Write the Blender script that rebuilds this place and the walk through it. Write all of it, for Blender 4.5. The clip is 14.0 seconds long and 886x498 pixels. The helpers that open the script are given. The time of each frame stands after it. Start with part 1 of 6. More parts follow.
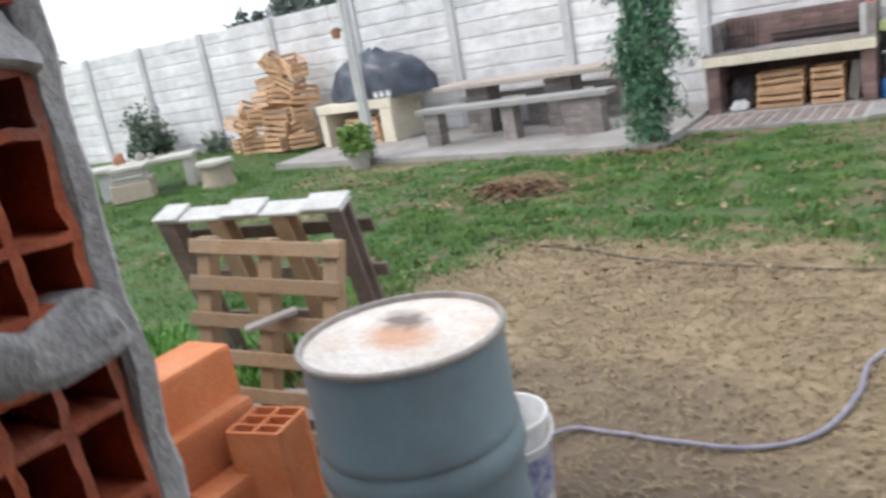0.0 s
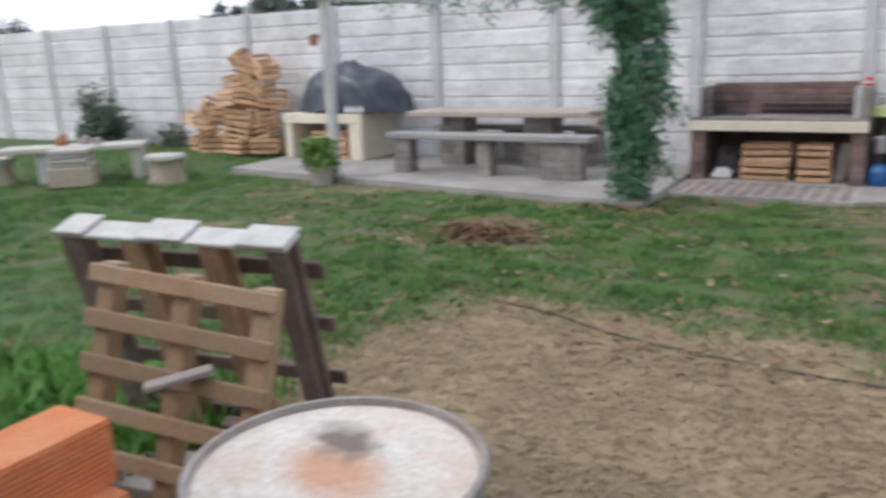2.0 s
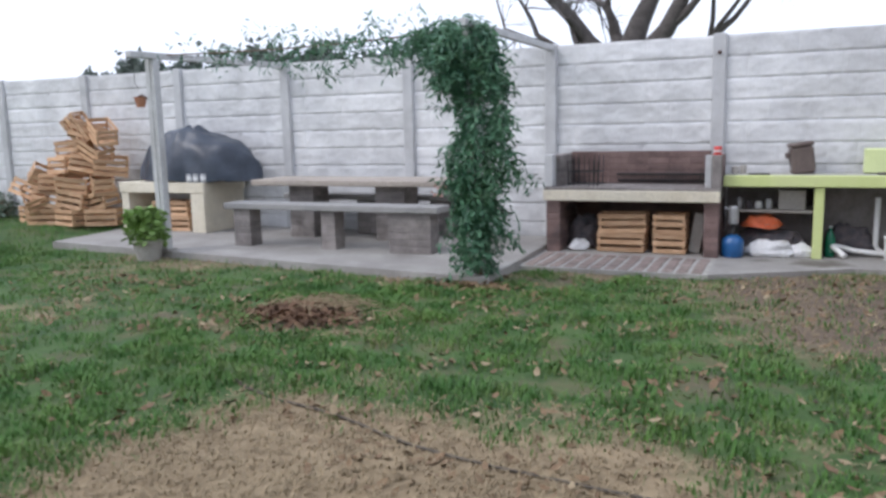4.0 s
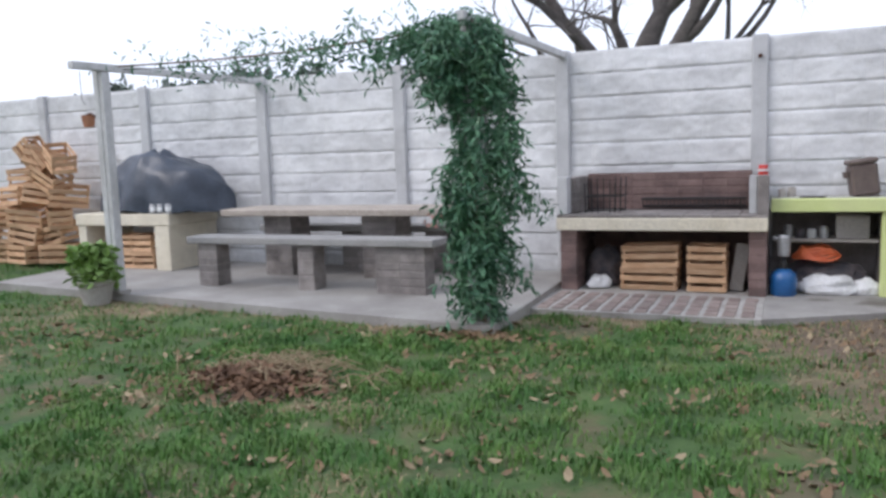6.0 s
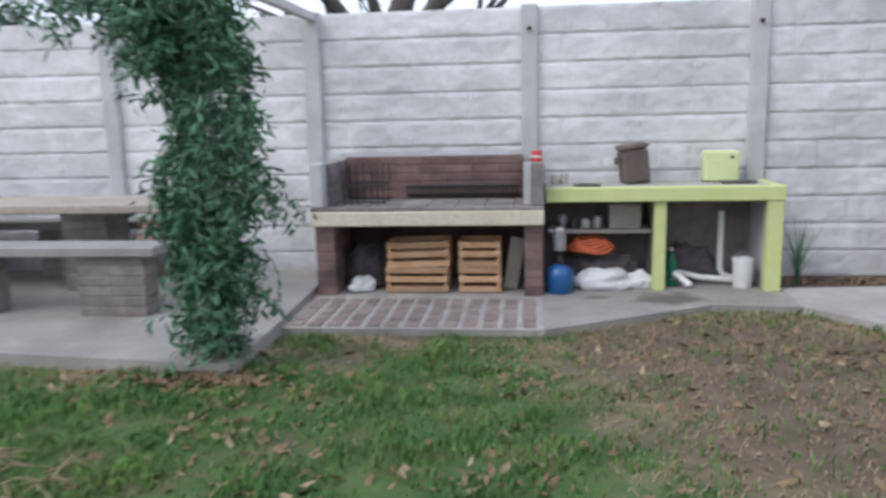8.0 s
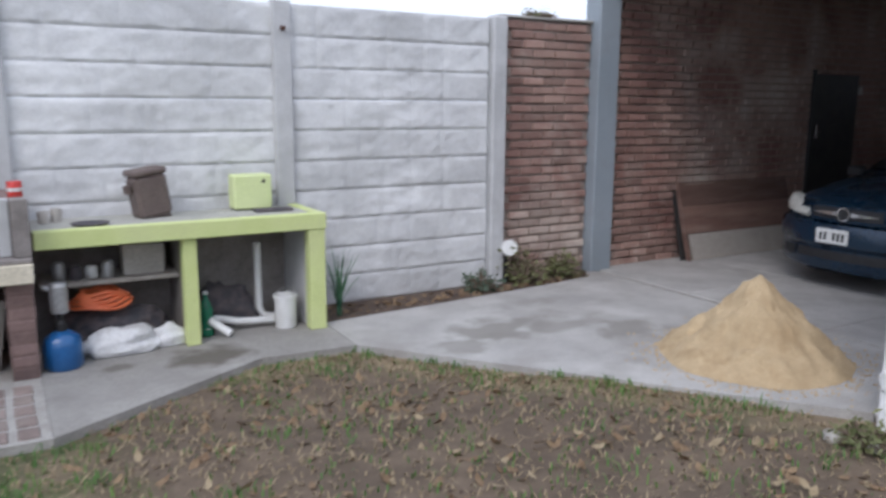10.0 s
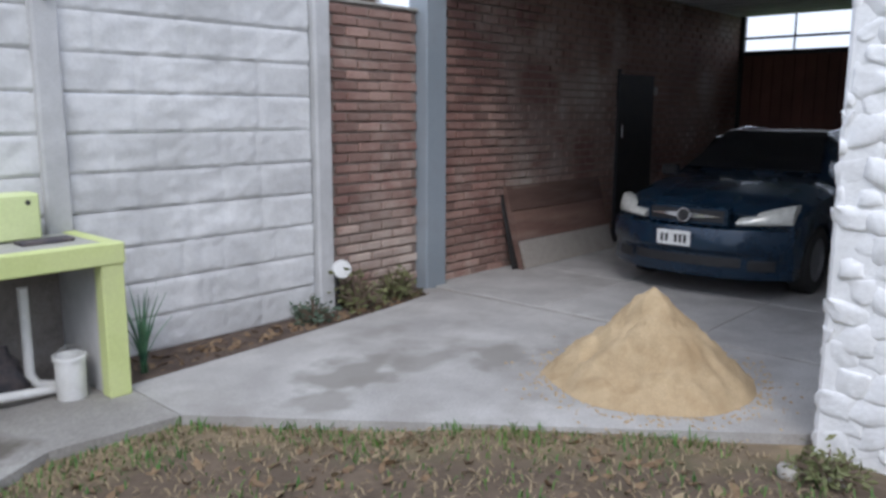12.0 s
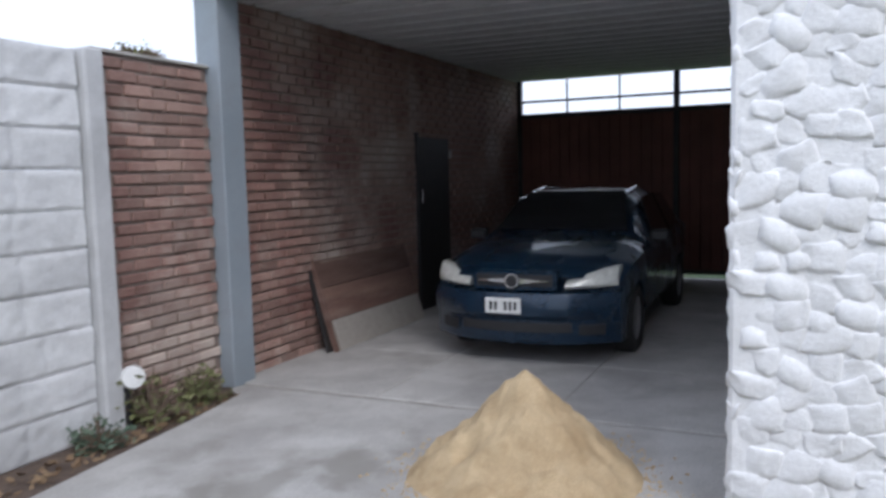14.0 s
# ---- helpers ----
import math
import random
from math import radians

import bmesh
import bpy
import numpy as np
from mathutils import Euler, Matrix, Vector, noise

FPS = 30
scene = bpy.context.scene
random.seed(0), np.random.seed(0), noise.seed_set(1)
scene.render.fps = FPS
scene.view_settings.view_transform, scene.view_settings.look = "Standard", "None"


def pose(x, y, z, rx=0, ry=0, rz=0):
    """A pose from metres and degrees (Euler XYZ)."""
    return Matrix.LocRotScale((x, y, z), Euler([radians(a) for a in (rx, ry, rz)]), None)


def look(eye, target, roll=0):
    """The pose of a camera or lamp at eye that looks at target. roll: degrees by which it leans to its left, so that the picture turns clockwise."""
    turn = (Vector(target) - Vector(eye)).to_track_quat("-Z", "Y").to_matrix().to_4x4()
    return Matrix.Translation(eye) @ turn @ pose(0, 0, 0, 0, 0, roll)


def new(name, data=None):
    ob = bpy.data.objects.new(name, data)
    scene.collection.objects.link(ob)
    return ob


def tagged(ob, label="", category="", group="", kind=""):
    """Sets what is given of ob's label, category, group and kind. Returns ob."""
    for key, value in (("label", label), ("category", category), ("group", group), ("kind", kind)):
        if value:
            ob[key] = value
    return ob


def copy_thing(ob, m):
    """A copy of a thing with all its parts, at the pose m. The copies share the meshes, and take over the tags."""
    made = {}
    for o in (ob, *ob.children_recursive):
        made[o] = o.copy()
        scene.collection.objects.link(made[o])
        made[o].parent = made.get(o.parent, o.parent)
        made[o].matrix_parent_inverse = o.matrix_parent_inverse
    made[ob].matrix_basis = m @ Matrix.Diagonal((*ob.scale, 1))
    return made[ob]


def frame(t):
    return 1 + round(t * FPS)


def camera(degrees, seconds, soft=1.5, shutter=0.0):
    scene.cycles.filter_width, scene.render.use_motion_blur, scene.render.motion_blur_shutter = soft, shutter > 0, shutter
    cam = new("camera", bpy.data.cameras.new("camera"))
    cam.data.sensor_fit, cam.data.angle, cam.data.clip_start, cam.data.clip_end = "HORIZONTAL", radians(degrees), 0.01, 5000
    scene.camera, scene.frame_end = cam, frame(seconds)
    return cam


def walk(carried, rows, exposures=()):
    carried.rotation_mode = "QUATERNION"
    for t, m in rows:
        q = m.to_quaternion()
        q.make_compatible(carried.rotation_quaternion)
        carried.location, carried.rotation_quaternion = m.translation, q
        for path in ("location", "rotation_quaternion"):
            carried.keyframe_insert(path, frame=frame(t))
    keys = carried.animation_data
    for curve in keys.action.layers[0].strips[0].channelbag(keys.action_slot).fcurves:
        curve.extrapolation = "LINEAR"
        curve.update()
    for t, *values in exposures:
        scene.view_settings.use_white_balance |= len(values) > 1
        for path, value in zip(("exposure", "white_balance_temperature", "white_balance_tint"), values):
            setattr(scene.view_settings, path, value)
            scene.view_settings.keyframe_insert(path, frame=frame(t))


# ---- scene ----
cam = camera(58.9, 14.0, soft=3.0, shutter=0.5)
PATH = [
    (0, (0.18, -1.362, 1.604), (-0.933, 0.216, 1.084), -10.3),
    (0.5, (-0.009, -1.225, 1.604), (-1.262, 0.254, 1.114), -12.1),
    (1, (-0.12, -1.046, 1.594), (-1.442, 0.378, 1.12), -6.1),
    (1.5, (-0.23, -0.938, 1.601), (-1.437, 0.574, 1.094), -3.4),
    (2, (-0.201, -0.865, 1.602), (-1.216, 0.792, 1.125), -2.1),
    (2.5, (-0.219, -0.713, 1.581), (-0.878, 1.114, 1.1), -1.8),
    (3, (0.052, -0.517, 1.549), (-0.710, 1.298, 1.193), -0.3),
    (5.5, (-0.345, 1.173, 1.397), (-1.165, 2.977, 1.126), -1.6),
    (6, (-0.495, 1.382, 1.377), (-1.306, 3.195, 1.144), -1.9),
    (6.5, (-0.508, 1.724, 1.362), (-1.386, 3.503, 1.101), 0.6),
    (7, (-0.686, 1.95, 1.409), (-1.364, 3.803, 1.079), -0.5),
    (7.5, (-0.682, 2.135, 1.543), (-1.118, 4.05, 1.165), -3.7),
    (8, (-0.798, 2.57, 1.537), (-1.019, 4.528, 1.194), -1.3),
    (8.5, (-0.926, 2.908, 1.607), (-0.827, 4.87, 1.232), -1.4),
    (9, (-0.955, 3.152, 1.684), (-0.448, 5.043, 1.274), -1.2),
    (11.5, (-0.737, 4.698, 1.649), (0.601, 6.159, 1.373), 0.4),
    (12, (-0.736, 4.945, 1.608), (0.725, 6.266, 1.264), 0.2),
    (12.5, (-0.602, 5.186, 1.608), (0.912, 6.464, 1.333), -0.3),
    (13, (-0.536, 5.416, 1.613), (1.094, 6.549, 1.371), 0.4),
    (13.5, (-0.554, 5.63, 1.62), (1.189, 6.575, 1.361), -0.8),
    (14, (-0.394, 5.733, 1.628), (1.413, 6.569, 1.439), -1.4),
]
EXPOSURES = [(0.0, 0.95, 6550, 12), (0.5, 0.93, 6550, 12), (1.0, 0.38, 6500, 11), (1.5, 0.54, 6550, 12), (2.5, 0.55, 6250, 15), (3.0, 0.56, 6150, 15), (5.5, 0.46, 6180, 14), (6.0, 0.5, 6220, 15), (6.5, 0.1, 6180, 14), (7.0, 0.48, 6180, 14), (8.0, 0.46, 6150, 13.5), (8.5, 0.52, 6150, 14.5), (9.0, 0.44, 6120, 15), (11.5, 0.42, 6000, 13), (12.5, 0.44, 6030, 13), (14.0, 0.46, 6030, 13)]
walk(cam, [(t, look(eye, target, roll)) for t, eye, target, roll in PATH], EXPOSURES)

# ---- world, sun and exposure ----
world = bpy.data.worlds.new("overcast_sky")
scene.world = world
world.use_nodes = True
wn, wl = world.node_tree.nodes, world.node_tree.links
sky = wn.new("ShaderNodeTexSky")
sky.sky_type, sky.sun_disc = "NISHITA", False
sky.sun_elevation, sky.sun_rotation = radians(45), radians(228)
sky.air_density, sky.dust_density = 1.0, 3.0
cloud = wn.new("ShaderNodeMixRGB")
cloud.inputs[0].default_value = 0.8
cloud.inputs[2].default_value = (10.8, 11.6, 13.0, 1)
wl.new(sky.outputs[0], cloud.inputs[1])
wl.new(cloud.outputs[0], wn["Background"].inputs[0])
wn["Background"].inputs[1].default_value = 0.085
sun = new("sun", bpy.data.lights.new("sun", "SUN"))
sun.data.energy, sun.data.angle, sun.data.color = 0.9, radians(25), (1, 0.96, 0.9)
sun.matrix_basis = look((-9, -8, 12), (0, 0, 0))


# ---- building helpers ----
def thing(name, x=0, y=0, z=0, rz=0, label="", category="", group="", kind="", rx=0, ry=0):
    ob = new(name)
    ob.empty_display_size = 0.1
    ob.matrix_basis = pose(x, y, z, rx, ry, rz)
    return tagged(ob, label, category, group, kind)


def mesh_of(bm, name, smooth=None):
    me = bpy.data.meshes.new(name)
    bmesh.ops.recalc_face_normals(bm, faces=bm.faces[:])
    if smooth is not None:
        for f in bm.faces:
            f.smooth = True
        for e in bm.edges:
            if len(e.link_faces) == 2 and e.calc_face_angle(0) > radians(smooth):
                e.smooth = False
    bm.to_mesh(me)
    bm.free()
    return me


def part(name, bm, material, parent=None, label="", smooth=None, at=None):
    me = bm if isinstance(bm, bpy.types.Mesh) else mesh_of(bm, name, smooth)
    if material and not me.materials:
        me.materials.append(material)
    ob = new(name, me)
    ob.parent = parent
    if at is not None:
        ob.matrix_basis = at
    return tagged(ob, label)


def solo(name, bm, material, label, category, kind="", group="", smooth=None, at=None):
    return tagged(part(name, bm, material, None, label, smooth, at), "", category, group, kind)


def box(bm, x0, x1, y0, y1, z0, z1, bevel=0.0, m=None):
    vs = [bm.verts.new((x, y, z)) for x in (x0, x1) for y in (y0, y1) for z in (z0, z1)]
    fs = [bm.faces.new([vs[i] for i in q]) for q in ((0, 1, 3, 2), (4, 6, 7, 5), (0, 4, 5, 1), (2, 3, 7, 6), (0, 2, 6, 4), (1, 5, 7, 3))]
    if bevel:
        es = list({e for f in fs for e in f.edges})
        out = bmesh.ops.bevel(bm, geom=es, offset=bevel, segments=1, affect="EDGES")
        vs = list({v for f in out["faces"] for v in f.verts} | {v for v in vs if v.is_valid})
    if m is not None:
        bmesh.ops.transform(bm, matrix=m, verts=[v for v in vs if v.is_valid])
    return bm


def bx(*a, bevel=0.004, m=None):
    return box(bmesh.new(), *a, bevel=bevel, m=m)


def rod(bm, a, b, r0, r1=None, seg=10):
    a, b = Vector(a), Vector(b)
    r1 = r0 if r1 is None else r1
    q = (b - a).to_track_quat("Z", "Y").to_matrix().to_4x4()
    m = Matrix.Translation((a + b) / 2) @ q
    bmesh.ops.create_cone(bm, cap_ends=True, segments=seg, radius1=r0, radius2=r1, depth=(b - a).length, matrix=m)
    return bm


def rd(*a, **k):
    return rod(bmesh.new(), *a, **k)


def tube(bm, pts, radii, seg=8):
    """A tube along a line of points."""
    pts = [Vector(p) for p in pts]
    rings = []
    for i, p in enumerate(pts):
        d = (pts[min(i + 1, len(pts) - 1)] - pts[max(i - 1, 0)]).normalized()
        u = d.orthogonal().normalized() if i == 0 else (u - d * u.dot(d)).normalized()
        v = d.cross(u)
        r = radii[i] if isinstance(radii, (list, tuple)) else radii
        rings.append([bm.verts.new(p + (u * math.cos(k * math.tau / seg) + v * math.sin(k * math.tau / seg)) * r) for k in range(seg)])
    for a, b in zip(rings, rings[1:]):
        for k in range(seg):
            bm.faces.new((a[k], a[(k + 1) % seg], b[(k + 1) % seg], b[k]))
    bm.faces.new(rings[0][::-1]), bm.faces.new(rings[-1])
    return bm


def lathe(profile, seg=32, bm=None):
    """A turned body from (radius, height) pairs, round z."""
    bm = bm or bmesh.new()
    rings = []
    for r, z in profile:
        if r < 1e-5:
            rings.append([bm.verts.new((0, 0, z))])
        else:
            rings.append([bm.verts.new((r * math.cos(k * math.tau / seg), r * math.sin(k * math.tau / seg), z)) for k in range(seg)])
    for a, b in zip(rings, rings[1:]):
        for k in range(seg):
            q = [a[k % len(a)], a[(k + 1) % len(a)], b[(k + 1) % len(b)], b[k % len(b)]]
            q = list(dict.fromkeys(q))
            if len(q) > 2:
                bm.faces.new(q)
    return bm


def smooth_curve(pts, n):
    """Points along a Catmull-Rom line."""
    p = [Vector(pts[0]), *[Vector(q) for q in pts], Vector(pts[-1])]
    out = []
    for i in range(1, len(p) - 2):
        for k in range(n):
            t = k / n
            out.append(0.5 * ((2 * p[i]) + (p[i + 1] - p[i - 1]) * t + (2 * p[i - 1] - 5 * p[i] + 4 * p[i + 1] - p[i + 2]) * t**2 + (3 * p[i] - p[i - 1] - 3 * p[i + 1] + p[i + 2]) * t**3))
    return out + [Vector(pts[-1])]


def roughen(bm, amount, size, seed=0):
    for v in bm.verts:
        v.co += noise.noise_vector(v.co / size + Vector((seed, seed * 2, 0))) * amount
    return bm


def prism(pts, z0, z1):
    """An upright slab on a polygon."""
    bm = bmesh.new()
    lo, hi = [bm.verts.new((x, y, z0)) for x, y in pts], [bm.verts.new((x, y, z1)) for x, y in pts]
    bm.faces.new(hi), bm.faces.new(lo[::-1])
    n = len(pts)
    for i in range(n):
        bm.faces.new((lo[i], lo[(i + 1) % n], hi[(i + 1) % n], hi[i]))
    return bm


# ---- materials ----
def material(name, a, b, rough=0.8, scale=3.0, fine=60.0, bump=0.3, metal=0.0, jitter=0.0, stain=None, stain_scale=1.2, stain_amount=0.5, stretch=(1, 1, 1), spec=0.5, depth=0.004, local=False, clear=0.0, grain=0.16):
    """Two colours mixed by coarse and fine noise, a third as stains, a fine relief; jitter varies the pieces."""
    mt = bpy.data.materials.new(name)
    mt.use_nodes = True
    n, l = mt.node_tree.nodes, mt.node_tree.links
    bsdf = n["Principled BSDF"]
    if local:
        src = n.new("ShaderNodeTexCoord").outputs["Object"]
    else:
        src = n.new("ShaderNodeNewGeometry").outputs["Position"]
    mp = n.new("ShaderNodeMapping")
    mp.inputs["Scale"].default_value = stretch
    l.new(src, mp.inputs[0])
    info = n.new("ShaderNodeObjectInfo")
    if local:
        add = n.new("ShaderNodeVectorMath")
        add.operation = "MULTIPLY_ADD"
        comb = n.new("ShaderNodeCombineXYZ")
        for i in range(3):
            l.new(info.outputs["Random"], comb.inputs[i])
        add.inputs[1].default_value = (37, 37, 37)
        l.new(comb.outputs[0], add.inputs[0])
        l.new(mp.outputs[0], add.inputs[2])
        vec = add.outputs[0]
    else:
        vec = mp.outputs[0]

    def tex(s, detail=6.0, r=0.6):
        t = n.new("ShaderNodeTexNoise")
        t.inputs["Scale"].default_value, t.inputs["Detail"].default_value, t.inputs["Roughness"].default_value = s, detail, r
        l.new(vec, t.inputs["Vector"])
        return t.outputs["Fac"]

    def ramp(v, lo, hi):
        r = n.new("ShaderNodeMapRange")
        r.inputs[1].default_value, r.inputs[2].default_value = lo, hi
        l.new(v, r.inputs[0])
        return r.outputs[0]

    def mix(f, c1, c2, mode="MIX"):
        m = n.new("ShaderNodeMixRGB")
        m.blend_type = mode
        for sock, v in ((m.inputs[0], f), (m.inputs[1], c1), (m.inputs[2], c2)):
            if isinstance(v, (int, float)):
                sock.default_value = v
            elif isinstance(v, tuple):
                sock.default_value = (*v, 1)
            else:
                l.new(v, sock)
        return m.outputs[0]

    coarse, small = tex(scale), tex(fine, 4.0)
    col = mix(ramp(coarse, 0.35, 0.65), a, b)
    g = n.new("ShaderNodeMapRange")
    g.inputs[1].default_value, g.inputs[2].default_value, g.inputs[3].default_value, g.inputs[4].default_value = 0.3, 0.7, 1 - grain * 1.1, 1 + grain * 0.9
    l.new(small, g.inputs[0])
    col = mix(1.0, col, g.outputs[0], "MULTIPLY")
    if stain:
        s = ramp(tex(stain_scale, 8.0, 0.65), 0.5, 0.68)
        sm = n.new("ShaderNodeMath")
        sm.operation = "MULTIPLY"
        sm.inputs[1].default_value = stain_amount
        l.new(s, sm.inputs[0])
        col = mix(sm.outputs[0], col, stain)
    if jitter:
        j = n.new("ShaderNodeMapRange")
        j.inputs[3].default_value, j.inputs[4].default_value = 1 - jitter, 1 + jitter
        l.new(info.outputs["Random"], j.inputs[0])
        col = mix(1.0, col, j.outputs[0], "MULTIPLY")
    l.new(col, bsdf.inputs["Base Color"])
    rr = n.new("ShaderNodeMapRange")
    rr.inputs[3].default_value, rr.inputs[4].default_value = max(rough - 0.12, 0.03), min(rough + 0.1, 1)
    l.new(coarse, rr.inputs[0])
    l.new(rr.outputs[0], bsdf.inputs["Roughness"])
    bsdf.inputs["Metallic"].default_value = metal
    bsdf.inputs["Specular IOR Level"].default_value = spec
    bsdf.inputs["Coat Weight"].default_value = clear
    if bump:
        h = n.new("ShaderNodeMath")
        h.operation = "MULTIPLY_ADD"
        h.inputs[1].default_value = 0.5
        l.new(coarse, h.inputs[0])
        l.new(small, h.inputs[2])
        bp = n.new("ShaderNodeBump")
        bp.inputs["Strength"].default_value, bp.inputs["Distance"].default_value = bump, depth
        l.new(h.outputs[0], bp.inputs["Height"])
        l.new(bp.outputs[0], bsdf.inputs["Normal"])
    return mt


M_PANEL = material("cast_concrete_panel", (0.555, 0.555, 0.555), (0.73, 0.73, 0.725), 0.9, 2.2, 45, 0.4, jitter=0.07, stain=(0.44, 0.44, 0.43), stain_scale=1.3, stain_amount=0.5, depth=0.006, grain=0.06)
M_POST = material("concrete_post", (0.47, 0.47, 0.47), (0.58, 0.58, 0.58), 0.9, 3, 80, 0.3, jitter=0.05, stain=(0.34, 0.34, 0.33), stain_scale=2, grain=0.06)
M_SLAB = material("screeded_concrete", (0.27, 0.255, 0.235), (0.37, 0.355, 0.33), 0.85, 1.6, 60, 0.25, stain=(0.22, 0.205, 0.19), stain_scale=1.1, stain_amount=0.7)
M_DRIVE = material("driveway_concrete", (0.36, 0.345, 0.325), (0.50, 0.485, 0.46), 0.85, 1.5, 70, 0.25, stain=(0.29, 0.27, 0.245), stain_scale=1.7, stain_amount=0.65)
M_PAVER = material("paver_stone", (0.22, 0.17, 0.15), (0.30, 0.235, 0.21), 0.85, 8, 90, 0.5, jitter=0.15, stain=(0.38, 0.33, 0.29), stain_scale=5)
M_MORTAR = material("mortar", (0.33, 0.31, 0.28), (0.45, 0.43, 0.40), 0.95, 4, 70, 0.4)
M_SMEAR = material("wet_grey_mortar", (0.40, 0.395, 0.385), (0.53, 0.52, 0.505), 0.9, 5, 110, 0.7, stain=(0.28, 0.27, 0.255), stain_scale=6, stain_amount=0.6, depth=0.005)
M_BRICK = material("red_brick", (0.20, 0.10, 0.082), (0.34, 0.225, 0.185), 0.92, 1.4, 60, 0.5, jitter=0.26, stain=(0.51, 0.44, 0.38), stain_scale=0.8, stain_amount=0.9)
M_GREYBRICK = material("sooty_grey_brick", (0.17, 0.15, 0.14), (0.27, 0.245, 0.23), 0.92, 5, 70, 0.5, jitter=0.2, stain=(0.36, 0.33, 0.3), stain_scale=4)
M_HEARTH = material("brown_hearth_brick", (0.14, 0.09, 0.08), (0.22, 0.15, 0.135), 0.9, 4, 70, 0.5, jitter=0.22, stain=(0.06, 0.05, 0.05), stain_scale=2.2, stain_amount=0.7)
M_CREAM = material("cream_plaster", (0.62, 0.56, 0.43), (0.72, 0.66, 0.53), 0.85, 3, 60, 0.25, stain=(0.45, 0.41, 0.33), stain_scale=2.2, stain_amount=0.5)
M_LIME = material("lime_paint", (0.57, 0.64, 0.26), (0.65, 0.71, 0.33), 0.7, 3, 60, 0.15, stain=(0.44, 0.47, 0.22), stain_scale=3, stain_amount=0.4, grain=0.05)
M_LIMEBOX = material("pale_lime_metal", (0.62, 0.70, 0.33), (0.68, 0.75, 0.39), 0.5, 3, 60, 0.05, grain=0.05)
M_TOPGREY = material("dusty_worktop", (0.36, 0.36, 0.32), (0.48, 0.47, 0.42), 0.85, 3, 50, 0.2, stain=(0.24, 0.23, 0.21), stain_scale=3)
M_BEAM = material("whitewashed_timber", (0.44, 0.44, 0.43), (0.56, 0.56, 0.55), 0.8, 3, 60, 0.4, stain=(0.28, 0.27, 0.25), stain_scale=5, stretch=(1, 1, 0.3))
M_PALE = material("pale_crate_wood", (0.52, 0.31, 0.17), (0.66, 0.44, 0.27), 0.8, 6, 60, 0.35, jitter=0.22, stretch=(1, 1, 4), stain=(0.36, 0.2, 0.1), stain_scale=4, stain_amount=0.5)
M_PALLETNEW = material("raw_pallet_wood", (0.33, 0.21, 0.12), (0.45, 0.31, 0.19), 0.8, 5, 70, 0.5, jitter=0.18, stain=(0.24, 0.19, 0.14), stain_scale=5, stain_amount=0.6)
M_PALLETOLD = material("weathered_pallet_wood", (0.15, 0.11, 0.09), (0.24, 0.185, 0.155), 0.9, 6, 80, 0.6, jitter=0.2, stain=(0.34, 0.31, 0.28), stain_scale=4, stain_amount=0.5)
M_PALLETTOP = material("bleached_wood", (0.46, 0.46, 0.43), (0.58, 0.58, 0.55), 0.85, 8, 80, 0.5, jitter=0.1, stain=(0.3, 0.29, 0.26), stain_scale=9)
M_BOARD = material("old_red_board", (0.12, 0.065, 0.05), (0.19, 0.115, 0.09), 0.8, 3, 60, 0.4, jitter=0.25, stain=(0.27, 0.21, 0.18), stain_scale=2.2, stain_amount=0.4, stretch=(0.4, 1, 3))
M_GREYBOARD = material("grey_board", (0.32, 0.29, 0.26), (0.40, 0.37, 0.33), 0.85, 3, 60, 0.3, stain=(0.2, 0.17, 0.15), stain_scale=3)
M_CLAY = material("new_orange_clay", (0.62, 0.20, 0.075), (0.70, 0.255, 0.105), 0.85, 5, 110, 0.3, jitter=0.08, stain=(0.70, 0.34, 0.18), stain_scale=5, stain_amount=0.5)
M_CLAYDARK = material("jamb_red_clay", (0.34, 0.075, 0.035), (0.50, 0.13, 0.06), 0.85, 8, 130, 0.6, stain=(0.26, 0.13, 0.10), stain_scale=9, stain_amount=0.8)
M_DRUM = material("grey_blue_drum_paint", (0.165, 0.235, 0.265), (0.20, 0.275, 0.305), 0.45, 2.5, 60, 0.08, stain=(0.16, 0.17, 0.17), stain_scale=4, stain_amount=0.5, grain=0.05)
M_RIM = material("worn_steel_rim", (0.30, 0.27, 0.24), (0.42, 0.39, 0.36), 0.5, 8, 90, 0.3, 0.5, stain=(0.25, 0.12, 0.06), stain_scale=9)
M_WHITEPL = material("white_plastic", (0.70, 0.70, 0.68), (0.78, 0.78, 0.77), 0.4, 5, 60, 0.03, stain=(0.5, 0.48, 0.44), stain_scale=9, stain_amount=0.4, grain=0.05)
M_TARP = material("black_tarpaulin", (0.022, 0.030, 0.046), (0.05, 0.064, 0.088), 0.36, 3, 40, 0.3, depth=0.01)
M_GREYHOSE = material("grey_violet_hose", (0.22, 0.21, 0.27), (0.31, 0.30, 0.36), 0.5, 9, 60, 0.05)
M_BLACKHOSE = material("dusty_black_hose", (0.06, 0.05, 0.04), (0.12, 0.10, 0.075), 0.8, 7, 60, 0.05)
M_SAND = material("builders_sand", (0.47, 0.345, 0.20), (0.58, 0.44, 0.265), 0.97, 6, 130, 0.9, stain=(0.38, 0.26, 0.135), stain_scale=5, stain_amount=0.7, depth=0.01)
M_SOIL = material("damp_soil", (0.075, 0.052, 0.04), (0.13, 0.092, 0.07), 0.97, 9, 70, 0.9, stain=(0.2, 0.14, 0.09), stain_scale=8, depth=0.015)
